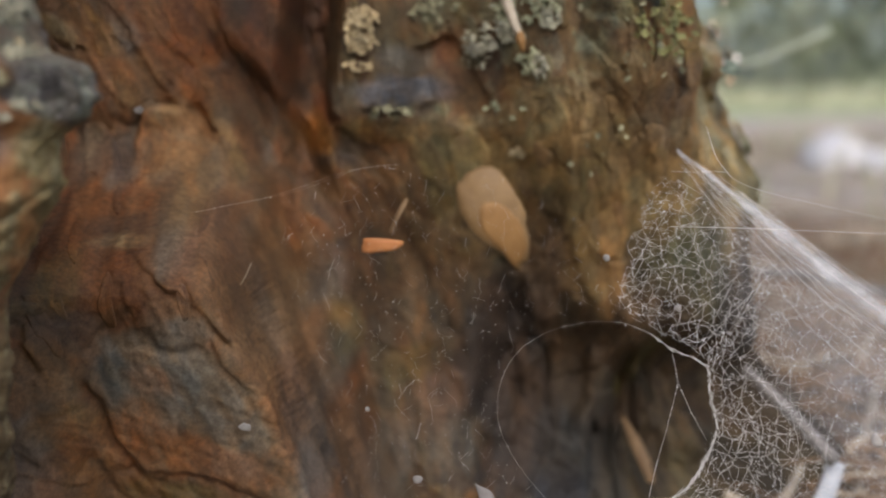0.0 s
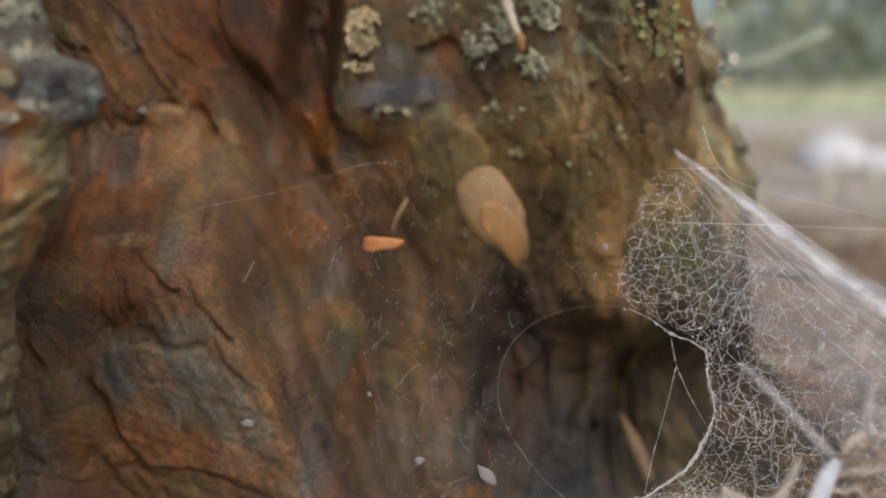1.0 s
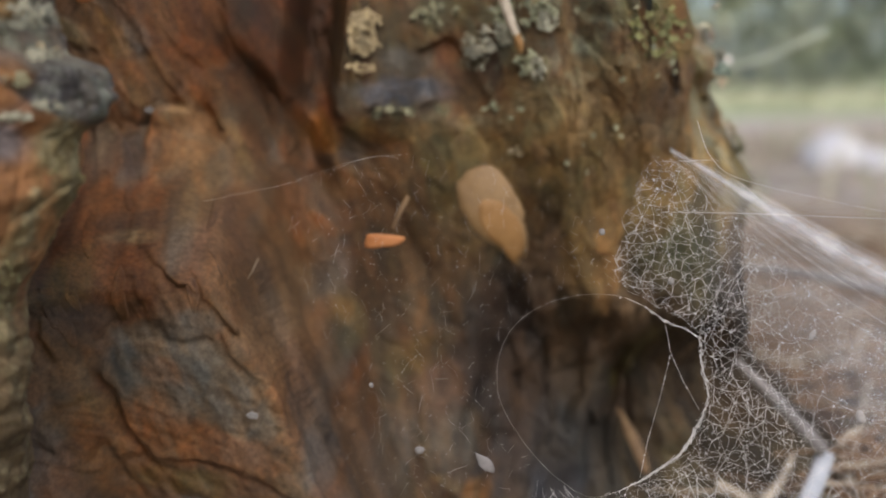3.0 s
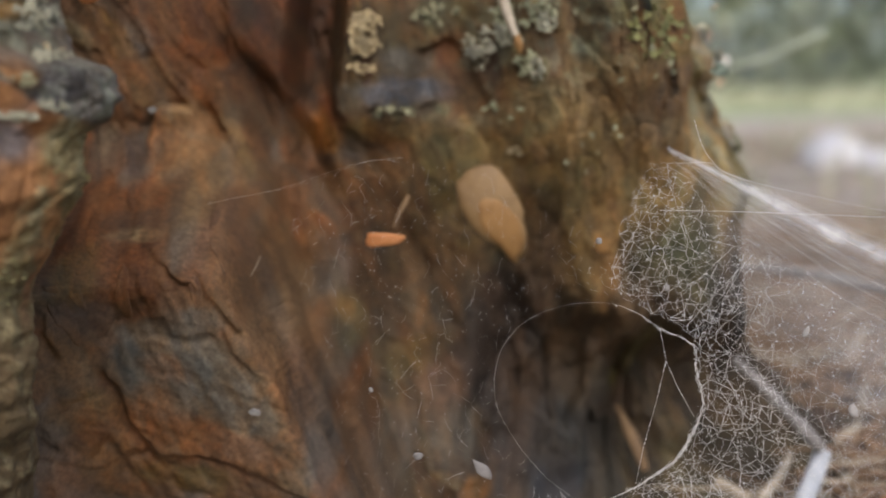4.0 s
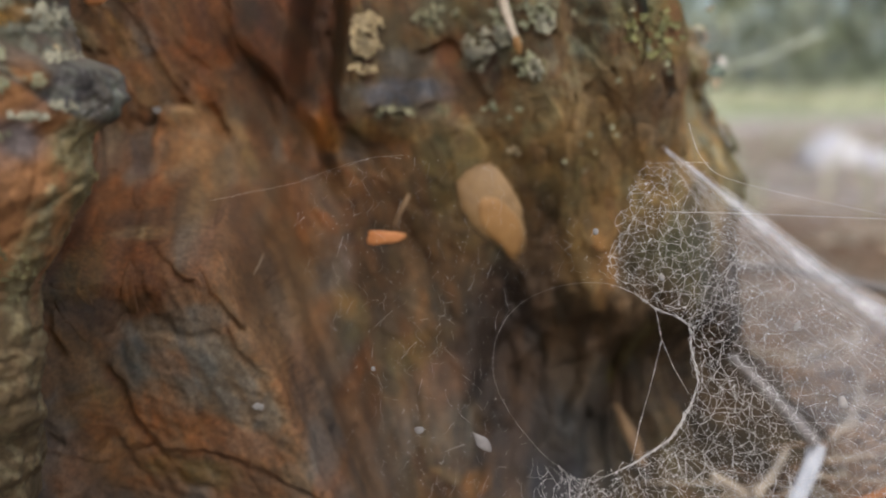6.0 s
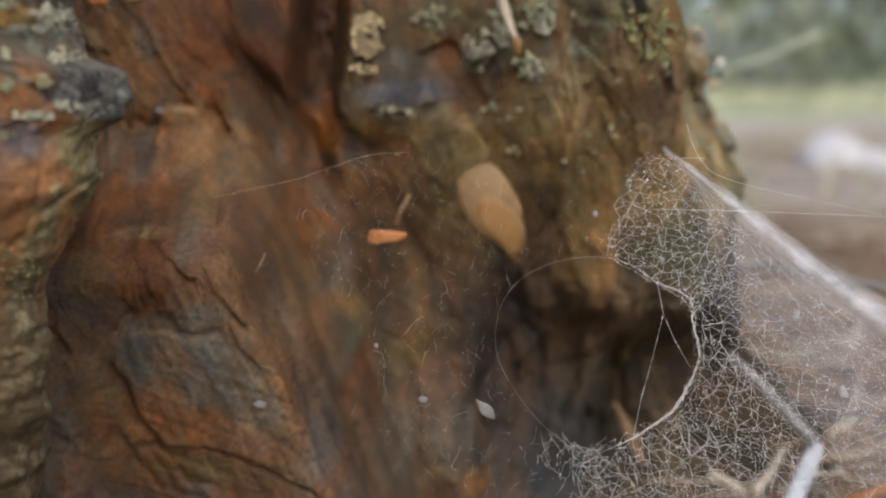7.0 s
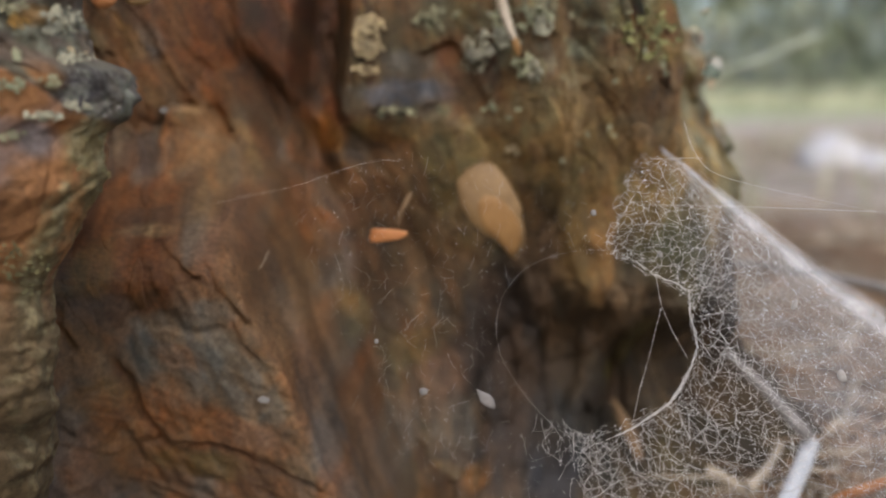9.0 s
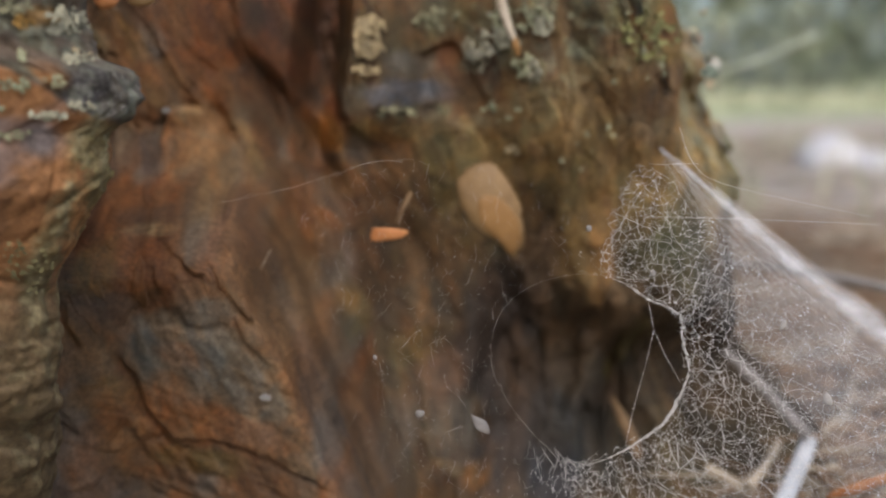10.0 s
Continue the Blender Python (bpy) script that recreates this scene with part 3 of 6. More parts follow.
# ---- the pine's trunk ----
def front_depth(x, z):
    """Large forms of the trunk's face, in metres proud of its plain front."""
    h = 0.010 * fbm(x * 16, z * 14, 5, 3)
    # swelling at the foot on one side, with the big plate
    edge = x + 0.42 * (z - 0.03) + 0.024
    foot = smooth(-edge, -0.0075, 0.001) * (1 - smooth(z, 0.054, 0.080))
    h = h + (0.048 + 0.9 * np.maximum(0, -x - 0.053)) * foot
    h = h + 0.012 * smooth(-x, 0.035, 0.06) * smooth(z, 0.064, 0.084)
    # upright block with a cleft on its side
    h = h + 0.006 * spot(x, z, -0.0147, 0.0935, 0.0085, 0.016, 0, 0.4)
    h = h - 0.011 * spot(x, z, -0.0254, 0.0946, 0.0045, 0.020, -6, 0.5)
    h = h - 0.005 * spot(x, z, -0.0325, 0.0778, 0.004, 0.016, 32, 0.5)
    # smooth tongue and the column beside it
    h = h + 0.011 * spot(x, z, 0.0253, 0.0968, 0.016, 0.026, 0, 0.6)
    h = h + 0.009 * spot(x, z, 0.0455, 0.0968, 0.011, 0.020, 0, 0.6)
    # hollow under the trunk
    wx, wz = x + 0.010 * fbm(x * 75, z * 40, 47, 4), z + 0.010 * fbm(x * 75, z * 40, 49, 4)
    h = h - 0.017 * spot(wx, wz, 0.0290, 0.0155, 0.0205, 0.0220, 0, 0.6)
    h = h + 0.004 * (smooth(fbm(x * 150, z * 45, 46, 4), -0.08, 0.1) - 0.5) * spot(x, z, 0.0306, 0.0130, 0.020, 0.020, 0, 0.4)
    h = h + 0.0012 * fbm(x * 130, z * 34, 45, 5) * spot(x, z, 0.0315, 0.0200, 0.022, 0.030, 0, 0.5) - 0.02 * spot(x, z, 0.0581, 0.0128, 0.02, 0.02, 0, 0.5)
    h = h - 0.008 * spot(x, z, 0.0017, 0.0395, 0.020, 0.026, 0, 0.6)
    return h


def bark_relief(x, z):
    """Scales of the bark at three sizes: height, and the numbers and gaps that colour it."""
    lean = 0.42 * (1 - smooth(x, -0.02, 0.02))
    wx, wz = 0.008 * fbm(x * 70, z * 60, 40, 5), 0.009 * fbm(x * 70, z * 60, 50, 5)
    u, v = x + lean * (z - 0.05) + wx, z + wz
    n1, t1, g1 = flakes(u / 0.017, v / 0.034, 60)
    n2, t2, g2 = flakes((u + 0.3 * wz) / 0.0075, v / 0.0125, 70)
    n3, t3, g3 = flakes((u + 0.5 * wz) / 0.0024, (v - 0.4 * wx) / 0.0034, 80)
    deep = smooth(fbm(x * 45, z * 30, 65), 0.05, 0.3)
    h = 0.0050 * (n1 - 0.5) + 0.0040 * t1 - 0.0018 * deep * (1 - smooth(g1, 0.0, 0.12))
    h = h + 0.0026 * (n2 - 0.5) + 0.0034 * t2 - 0.0008 * deep * (1 - smooth(g2, 0.0, 0.12))
    rough = 0.35 + 0.65 * smooth(x, -0.02, 0.03)
    h = h + rough * (0.0010 * (n3 - 0.5) + 0.0008 * t3)
    h = h + 0.0007 * fbm(x * 420, z * 330, 90) + 0.0022 * fbm(x * 130, z * 90, 95)
    return h, n1, n2, n3, g1, g2


def blend(col, other, mask):
    return col + (np.array(other) - col) * mask[..., None]


def bark_colour(x, z, n1, n2, n3, g2):
    w = 0.003 * fbm(x * 120, z * 120, 140)
    a, b = x + w, z + 0.003 * fbm(x * 120, z * 120, 150)
    col = np.zeros(x.shape + (3,)) + np.array((0.24, 0.135, 0.075))
    col = blend(col, (0.362, 0.178, 0.090), smooth(n2, 0.35, 0.9))
    col = blend(col, (0.189, 0.133, 0.109), smooth(n1 * 3.7 % 1, 0.55, 0.75) * 0.8)
    col = blend(col, (0.215, 0.191, 0.183), smooth(fbm(x * 55, z * 40, 160), 0.08, 0.35) * 0.75)
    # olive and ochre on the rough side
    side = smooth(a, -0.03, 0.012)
    col = blend(col, (0.222, 0.154, 0.078), side * 0.8)
    col = blend(col, (0.249, 0.169, 0.077), side * smooth(n3, 0.55, 0.9) * 0.6)
    col = blend(col, (0.192, 0.192, 0.096), side * smooth(fbm(x * 80, z * 60, 170), 0.05, 0.3) * 0.6)
    # pigment paler below the bulge and darker on it, countering how light falls
    col = blend(col, (0.36, 0.25, 0.115), spot(a, b, 0.0371, 0.0744, 0.030, 0.016, 0, 0.5) * 0.95)
    col = blend(col, (0.16, 0.105, 0.05), spot(a, b, 0.0277, 0.0954, 0.026, 0.018, 0, 0.5) * 0.65)
    # fresh orange scales
    for cx, cz, rx, rz, t in ((-0.0549, 0.0622, 0.006, 0.012, 10), (-0.0314, 0.0474, 0.006, 0.02, 18), (-0.0245, 0.0795, 0.005, 0.005, 0),
                              (-0.0399, 0.0969, 0.006, 0.012, 15), (-0.0528, 0.0544, 0.004, 0.004, 0), (-0.0344, 0.0259, 0.016, 0.0045, -22),
                              (-0.0196, 0.0178, 0.003, 0.009, 0), (-0.0306, 0.0560, 0.004, 0.012, 15)):
        col = blend(col, (0.359, 0.155, 0.067), spot(a, b, cx, cz, rx, rz, t, 0.4) * 0.8)
    # dark wet-looking tongue
    col = blend(col, (0.156, 0.092, 0.056), spot(a, b, 0.0039, 0.0880, 0.008, 0.011, 12, 0.25))
    # grey weathered plates
    for cx, cz, rx, rz, t in ((-0.0406, 0.0395, 0.015, 0.0085, -25), (-0.0119, 0.0835, 0.010, 0.004, 0), (-0.0507, 0.0767, 0.004, 0.006, 0),
                              (-0.0487, 0.0452, 0.006, 0.004, 0), (-0.0285, 0.0356, 0.010, 0.006, -40)):
        col = blend(col, (0.205, 0.18, 0.16), spot(a, b, cx, cz, rx, rz, t, 0.45) * 0.8)
    # brown-grey bark low on the face, coloured darker still for its shade
    col = blend(col, (0.125, 0.085, 0.055), spot(a, b, -0.0065, 0.0299, 0.030, 0.030, 0, 0.5) * 0.65)
    # crusts of lichen
    crust = smooth(fbm(x * 330, z * 330, 180), 0.05, 0.2)
    col = blend(col, (0.594, 0.538, 0.338), spot(a, b, -0.0163, 0.0957, 0.004, 0.0085, 0, 0.4) * smooth(crust, 0.0, 0.5))
    top = spot(a, b, 0.0196, 0.0991, 0.040, 0.014, 0, 0.5) * side
    col = blend(col, (0.354, 0.370, 0.266), top * crust * 0.45)
    col = blend(col, (0.397, 0.413, 0.349), smooth(a, 0.050, 0.064) * crust * 0.45 * smooth(b, 0.055, 0.075))
    col = blend(col, (0.295, 0.319, 0.215), spot(a, b, -0.0029, 0.0795, 0.022, 0.003, 0, 0.5) * crust * 0.7)
    col = blend(col, (0.247, 0.263, 0.079), spot(a, b, 0.0444, 0.0968, 0.006, 0.006, 0, 0.5) * 0.6)
    col = blend(col, (0.085, 0.10, 0.055), spot(a, b, 0.0511, 0.0479, 0.012, 0.014, 0, 0.5) * 0.8)
    col = blend(col, (0.27, 0.15, 0.065), spot(a, b, 0.0456, 0.0825, 0.012, 0.014, 0, 0.6) * 0.6)
    # shade of the hollow and of the trunk's turned-away foot, put into the pigment
    foot_shade = np.maximum(spot(a, b, 0.0338, 0.0200, 0.030, 0.034, 0, 0.32), smooth(a, 0.045, 0.065) * (1 - smooth(b, 0.045, 0.062)))
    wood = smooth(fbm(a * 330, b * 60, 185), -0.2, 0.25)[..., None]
    col = blend(col, lerp(np.array((0.034, 0.025, 0.020)), np.array((0.062, 0.045, 0.030)), wood), foot_shade * 0.9)
    # colour lifted under the hollow's roof and lowered at its foot, balancing the light
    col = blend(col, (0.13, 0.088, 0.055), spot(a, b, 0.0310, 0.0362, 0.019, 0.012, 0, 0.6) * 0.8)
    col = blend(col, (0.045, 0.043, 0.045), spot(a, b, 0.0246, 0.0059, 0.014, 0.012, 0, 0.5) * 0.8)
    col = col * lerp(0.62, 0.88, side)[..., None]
    return np.clip(col, 0.01, 0.9)


def plan_curve():
    """The trunk's outline: arc length from the front's middle, place and outward normal."""
    pts = [(-0.30, 0.36), (-0.285, 0.30), (-0.25, 0.245), (-0.20, 0.218), (-0.15, 0.210), (0.040, 0.210)]
    for k in range(1, 9):
        a = radians(90 * k / 8)
        pts.append((0.040 + 0.028 * math.sin(a), 0.238 - 0.028 * math.cos(a)))
    pts += [(0.068, 0.32), (0.055, 0.40), (0.02, 0.47), (-0.04, 0.52), (-0.12, 0.54), (-0.20, 0.52), (-0.26, 0.46), (-0.30, 0.36)]
    p = np.array(pts)
    s = np.r_[0, np.cumsum(np.hypot(*np.diff(p, axis=0).T))]
    origin = np.interp(0.0, p[4:6, 0], s[4:6])
    return p, s, origin


PLAN, ARC, ORIGIN = plan_curve()


def spaced(stretches):
    """Values with a step of their own in each stretch."""
    out = []
    for a, b, step in stretches:
        out.append(np.linspace(a, b, max(2, int(round((b - a) / step)) + 1))[:-1])
    return np.concatenate(out + [[stretches[-1][1]]])


def trunk_point(u, z):
    """u: length along the outline from the middle of the front."""
    s = u + ORIGIN
    x, y = np.interp(s, ARC, PLAN[:, 0]), np.interp(s, ARC, PLAN[:, 1])
    e = 0.004
    tx = np.interp(s + e, ARC, PLAN[:, 0]) - np.interp(s - e, ARC, PLAN[:, 0])
    ty = np.interp(s + e, ARC, PLAN[:, 1]) - np.interp(s - e, ARC, PLAN[:, 1])
    ln = np.hypot(tx, ty)
    nx, ny = ty / ln, -tx / ln
    form = front_depth(u, z)
    relief, n1, n2, n3, g1, g2 = bark_relief(u, z)
    plates, tint, weight = slab_fields(u, z)
    calm = (1 - 0.6 * weight) * lerp(0.17, 0.40, smooth(u, -0.03, 0.02))
    fibre = u + 0.42 * (1 - smooth(u, -0.02, 0.02)) * (z - 0.05) + 0.0012 * fbm(u * 90, z * 90, 665)
    layers = 0.00045 * fbm(fibre * 420, z * 60, 670, 4) + 0.0004 * fbm((z + 0.45 * u) * 700, (u - 0.45 * z) * 60, 680, 3) * (1 - smooth(z, 0.03, 0.05))
    h = form + relief * calm + plates + layers * (1 - smooth(u, 0.0, 0.03))
    x, y = x + nx * h, y + ny * h
    x = x - 0.38 * np.clip(z - 0.072, -0.006, 0.05) * smooth(x, 0.0, 0.07)
    x = x + 0.022 * smooth(-z, -0.030, -0.002) * smooth(x, 0.04, 0.066)
    x = x - 0.003 * smooth(x, 0.03, 0.06)
    x = x + smooth(x, 0.036, 0.058) * (0.0030 * fbm(z * 95, y * 60, 735, 3) + 0.0012 * spot(x, z, 0.060, 0.0915, 0.02, 0.0035, 0, 0.5) - 0.0022 * spot(x, z, 0.060, 0.0825, 0.02, 0.0055, 0, 0.5))
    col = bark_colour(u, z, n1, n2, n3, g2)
    patchy = fbm(u * 150 + 0.5 * z, z * 95, 690)[..., None]
    tint = tint * (1 + smooth(patchy, 0.04, 0.3) * np.array((0.30, 0.0, -0.25)) + smooth(-patchy, 0.04, 0.3) * np.array((-0.10, -0.03, 0.02)))
    mottle = (0.75 + 0.35 * smooth(fbm(u * 180, z * 120, 620), -0.3, 0.3))[..., None]
    stain = (0.65 * smooth(fbm(u * 70, z * 55, 640), 0.05, 0.3) * weight)[..., None]
    scaled = col * (1 - weight[..., None]) + tint * mottle * lerp(0.84, 0.82, smooth(u, -0.03, 0.012))[..., None]
    warm = lerp(np.array((1.09, 0.96, 0.70)), np.array((1.04, 0.99, 0.84)), smooth(u, -0.03, 0.012)[..., None])
    low = (1 - smooth(z, 0.046, 0.066))[..., None]
    warm = lerp(warm, np.array((0.93, 0.90, 0.78)), low * (1 - smooth(u, -0.03, 0.012))[..., None])
    lean = 0.42 * (1 - smooth(u, -0.02, 0.02))
    along = u + lean * (z - 0.05) + 0.0015 * fbm(u * 90, z * 90, 655)
    streak = (1 + 0.55 * fbm(along * 520, z * 70, 660, 5))[..., None]
    final = (scaled * (1 - stain) + col * stain) * warm * np.clip(streak, 0.45, 1.7)
    # bark beside the hollow, coloured dark as part of its shade
    hollow_shade = np.maximum(spot(u, z, 0.0123, 0.0336, 0.010, 0.015, 0, 0.5), spot(u, z, 0.0086, 0.0152, 0.013, 0.024, 0, 0.45))
    final = blend(final, (0.070, 0.047, 0.034), 0.88 * hollow_shade)
    final = stained(final, u, z)
    # orange flank of the swollen foot
    edge = u + 0.42 * (z - 0.03) + 0.0251
    flank = smooth(-edge, -0.0072, -0.0045) * (1 - smooth(-edge, -0.0015, 0.0015)) * (1 - smooth(z, 0.052, 0.066))
    x = x + flank * (0.0020 * fbm(y * 150, z * 60, 710) + 0.0009 * fbm(y * 480, z * 240, 715))
    scale = lerp(np.array((0.225, 0.12, 0.055)), np.array((0.15, 0.105, 0.08)), smooth(fbm(y * 120, z * 45, 720), 0.0, 0.22)[..., None])
    final = lerp(final, scale * (1 + 0.7 * fbm(y * 420, z * 120, 730))[..., None], 0.45 * flank[..., None])
    # spots that catch too much light, dimmed in the pigment
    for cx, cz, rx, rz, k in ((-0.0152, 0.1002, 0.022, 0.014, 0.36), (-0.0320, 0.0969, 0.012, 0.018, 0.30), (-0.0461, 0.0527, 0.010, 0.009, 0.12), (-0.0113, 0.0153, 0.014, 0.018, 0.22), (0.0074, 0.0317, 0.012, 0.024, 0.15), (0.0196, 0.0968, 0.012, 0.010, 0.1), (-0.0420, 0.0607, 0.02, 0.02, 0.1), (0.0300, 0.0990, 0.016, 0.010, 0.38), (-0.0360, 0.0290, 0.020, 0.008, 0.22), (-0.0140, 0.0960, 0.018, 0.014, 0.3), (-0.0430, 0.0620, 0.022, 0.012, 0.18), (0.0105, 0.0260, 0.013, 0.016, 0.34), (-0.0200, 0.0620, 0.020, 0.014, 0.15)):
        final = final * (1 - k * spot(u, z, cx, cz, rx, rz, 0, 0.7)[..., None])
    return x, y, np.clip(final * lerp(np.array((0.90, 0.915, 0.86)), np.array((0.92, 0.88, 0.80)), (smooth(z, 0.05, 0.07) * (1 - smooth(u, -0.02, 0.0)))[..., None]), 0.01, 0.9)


def build_trunk(tree):
    lo, hi = -ORIGIN, ARC[-1] - ORIGIN
    us = spaced([(lo, -0.10, 0.008), (-0.10, 0.085, 0.00036), (0.085, 0.13, 0.001), (0.13, hi, 0.008)])[:-1]
    zs = spaced([(-0.05, -0.012, 0.002), (-0.012, 0.112, 0.00036), (0.112, 0.16, 0.0015), (0.16, 0.5, 0.01), (0.5, 8.0, 0.1)])
    u, z = np.meshgrid(us, zs)
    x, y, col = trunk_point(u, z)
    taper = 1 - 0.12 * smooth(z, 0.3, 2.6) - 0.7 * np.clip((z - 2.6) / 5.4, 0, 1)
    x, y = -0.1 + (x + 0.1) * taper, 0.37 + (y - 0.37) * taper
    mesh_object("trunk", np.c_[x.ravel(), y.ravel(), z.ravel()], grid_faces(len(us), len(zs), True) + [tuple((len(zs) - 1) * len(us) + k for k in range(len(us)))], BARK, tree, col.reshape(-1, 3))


def surface_y(x, z):
    """The front's y at a place on the trunk's face."""
    u = np.atleast_1d(np.array(x, float))
    v = np.atleast_1d(np.array(z, float))
    return trunk_point(u, v)[1]


def build_ridge(tree):
    """A thick overhanging ridge of bark that stands out towards the viewer's side."""
    zs = spaced([(-0.02, 0.03, 0.001), (0.03, 0.115, 0.00034), (0.115, 0.30, 0.004)])
    levels = (-0.02, 0.020, 0.0453, 0.0537, 0.061, 0.066, 0.073, 0.080, 0.0822, 0.0845, 0.0880, 0.0897, 0.0935, 0.097, 0.12, 0.30)
    edge_x = np.interp(zs, levels, (-0.0722, -0.0618, -0.0555, -0.0541, -0.0528, -0.0493, -0.0450, -0.0432, -0.0404, -0.0394, -0.0397, -0.0438, -0.0452, -0.0455, -0.048, -0.07))
    edge_y = np.interp(zs, levels, (0.150, 0.140, 0.130, 0.129, 0.128, 0.126, 0.1235, 0.1235, 0.1235, 0.123, 0.122, 0.121, 0.121, 0.120, 0.120, 0.16))
    section = np.array([(-0.060, 0.085), (-0.030, 0.055), (-0.010, 0.024), (-0.0025, 0.008), (0.0, 0.002), (-0.0012, -0.003),
                        (-0.006, -0.007), (-0.013, -0.010), (-0.025, -0.012), (-0.045, -0.012), (-0.12, 0.01)])
    t0 = np.r_[0, np.cumsum(np.hypot(*np.diff(section, axis=0).T))]
    ts = spaced([(0, 0.085, 0.004), (0.085, 0.155, 0.00034), (0.155, t0[-1], 0.003)])
    sx, sy = np.interp(ts, t0, section[:, 0]), np.interp(ts, t0, section[:, 1])
    k = np.array([1, 4, 6, 4, 1]) / 16.0
    for _ in range(6):
        px, py = np.pad(sx, 2, mode="edge"), np.pad(sy, 2, mode="edge")
        sx, sy = np.convolve(px, k, "valid"), np.convolve(py, k, "valid")
    tx, ty = np.gradient(sx), np.gradient(sy)
    ln = np.hypot(tx, ty)
    nx, ny = -ty / ln, tx / ln
    a, z = np.meshgrid(ts, zs)
    n1, t1, g1 = flakes((a + 0.3 * z) / 0.011 + 0.4 * fbm(a * 90, z * 90, 400), z / 0.019, 410)
    n2, t2, g2 = flakes(a / 0.0042 + 0.5 * fbm(a * 200, z * 200, 420), z / 0.006, 430)
    crumb = 1 - smooth(np.abs(a - 0.1065), 0.0038, 0.0070)
    crumb = crumb * smooth(fbm(a * 200, z * 160, 440) + 0.35, 0.0, 0.4)
    cover = np.array([(-0.0530, 0.0882), (-0.0491, 0.0858), (-0.0465, 0.0836), (-0.0439, 0.0821), (-0.0388, 0.0811)])
    line = np.interp(edge_x[:, None] + sx, cover[:, 0], cover[:, 1])
    upper = smooth(z - line + 0.002 * fbm(a * 200, z * 200, 405), -0.0007, 0.0009)
    low = 1 - smooth(z, 0.050, 0.066)
    h = 0.0005 * (n1 - 0.5) + 0.0007 * t1 - 0.0004 * (1 - smooth(g1, 0, 0.08)) + 0.0005 * (n2 - 0.5) * (0.2 + upper) + 0.0003 * t2
    h = h + (0.0002 + 0.0004 * crumb + 0.00025 * upper) * fbm(a * 520, z * 520, 450) * 2 + 0.0018 * fbm(a * 70, z * 60, 460)
    h = h * (1 - 0.6 * low) + low * 0.0010 * fbm(a * 260, z * 190, 475, 4)
    wave = low * 0.0030 * fbm(z * 130, a * 40, 476) + (1 - 0.7 * smooth(z, 0.078, 0.082)) * 0.0010 * fbm(z * 160, z * 0, 470) + 0.0003 * fbm(z * 600, a * 300, 480)
    x = edge_x[:, None] + wave + sx + nx * h
    y = edge_y[:, None] + sy + ny * h
    col = np.zeros(x.shape + (3,)) + np.array((0.31, 0.150, 0.057))
    col = blend(col, (0.35, 0.18, 0.07), smooth(n1, 0.4, 0.9))
    col = blend(col, (0.22, 0.11, 0.055), smooth(n2, 0.6, 0.9) * 0.6)
    col = blend(col, (0.25, 0.185, 0.085), smooth(0.05 - z, -0.012, 0.004) * 0.8)
    col = blend(col, (0.23, 0.21, 0.21), smooth(fbm(a * 120, z * 200, 495), 0.05, 0.3) * smooth(z, 0.060, 0.072) * smooth(a, 0.112, 0.125) * 0.7)
    col = blend(col, lerp(np.array((0.085, 0.078, 0.066)), np.array((0.066, 0.062, 0.050)), smooth(fbm(a * 110, z * 130, 530), -0.1, 0.2)[..., None]), upper * 0.93)
    knob = spot(edge_x[:, None] + sx, z, -0.0417, 0.0855, 0.0055, 0.0045, 0, 0.6)
    col = blend(col, (0.075, 0.07, 0.076), knob * upper)
    col = blend(col, (0.17, 0.135, 0.06), crumb * (1 - 0.85 * upper))
    col = blend(col, (0.115, 0.082, 0.041), low * 0.88)
    col = blend(col, (0.25, 0.215, 0.115), np.maximum(crumb * (1 - 0.85 * upper) * (1 - 0.6 * low), 0.35 * low) * smooth(fbm(a * 640, z * 640, 500), 0.12, 0.24))
    mould = smooth(fbm(a * 240, z * 260, 512), -0.05, 0.12) * upper * (1 - 0.6 * knob)
    col = blend(col, (0.070, 0.066, 0.038), mould * 0.8)
    grey = np.maximum(smooth(fbm(a * 330, z * 330, 510), 0.14, 0.22), 0.7 * smooth(fbm(a * 900, z * 900, 514), 0.16, 0.26)) * upper
    col = blend(col, (0.23, 0.25, 0.19), grey * 0.6)
    ridge_x = edge_x[:, None] + sx
    col = blend(col, (0.30, 0.145, 0.05), upper * spot(ridge_x, z, -0.0480, 0.0875, 0.0022, 0.0013, -35, 0.4) * 0.9)
    col = blend(col, (0.27, 0.16, 0.05), upper * spot(ridge_x, z, -0.0490, 0.0945, 0.0018, 0.0012, 0, 0.5) * 0.8)
    col = blend(col, (0.125, 0.088, 0.062), upper * (1 - knob) * smooth(fbm(a * 160, z * 190, 525), 0.08, 0.3) * 0.7)
    col = blend(col, (0.15, 0.146, 0.15), spot(ridge_x, z, -0.0500, 0.0795, 0.0022, 0.0022, 0, 0.5) * 0.8)
    col = blend(col, (0.24, 0.12, 0.03), upper * smooth(fbm(a * 150, z * 150, 520), 0.22, 0.3) * smooth(a, 0.110, 0.120) * 0.7)
    mesh_object("bark_ridge", np.c_[x.ravel(), y.ravel(), z.ravel()], grid_faces(len(ts), len(zs)), BARK, tree, np.clip(col, 0.01, 0.9).reshape(-1, 3))
    return x, y, z, ts, zs


pine = new("pine_tree")
pine.location = (0, 0, 0)
tagged(pine, "old pine trunk with flaking reddish-brown scaly bark and lichen", "tree")
build_trunk(pine)
RIDGE = build_ridge(pine)


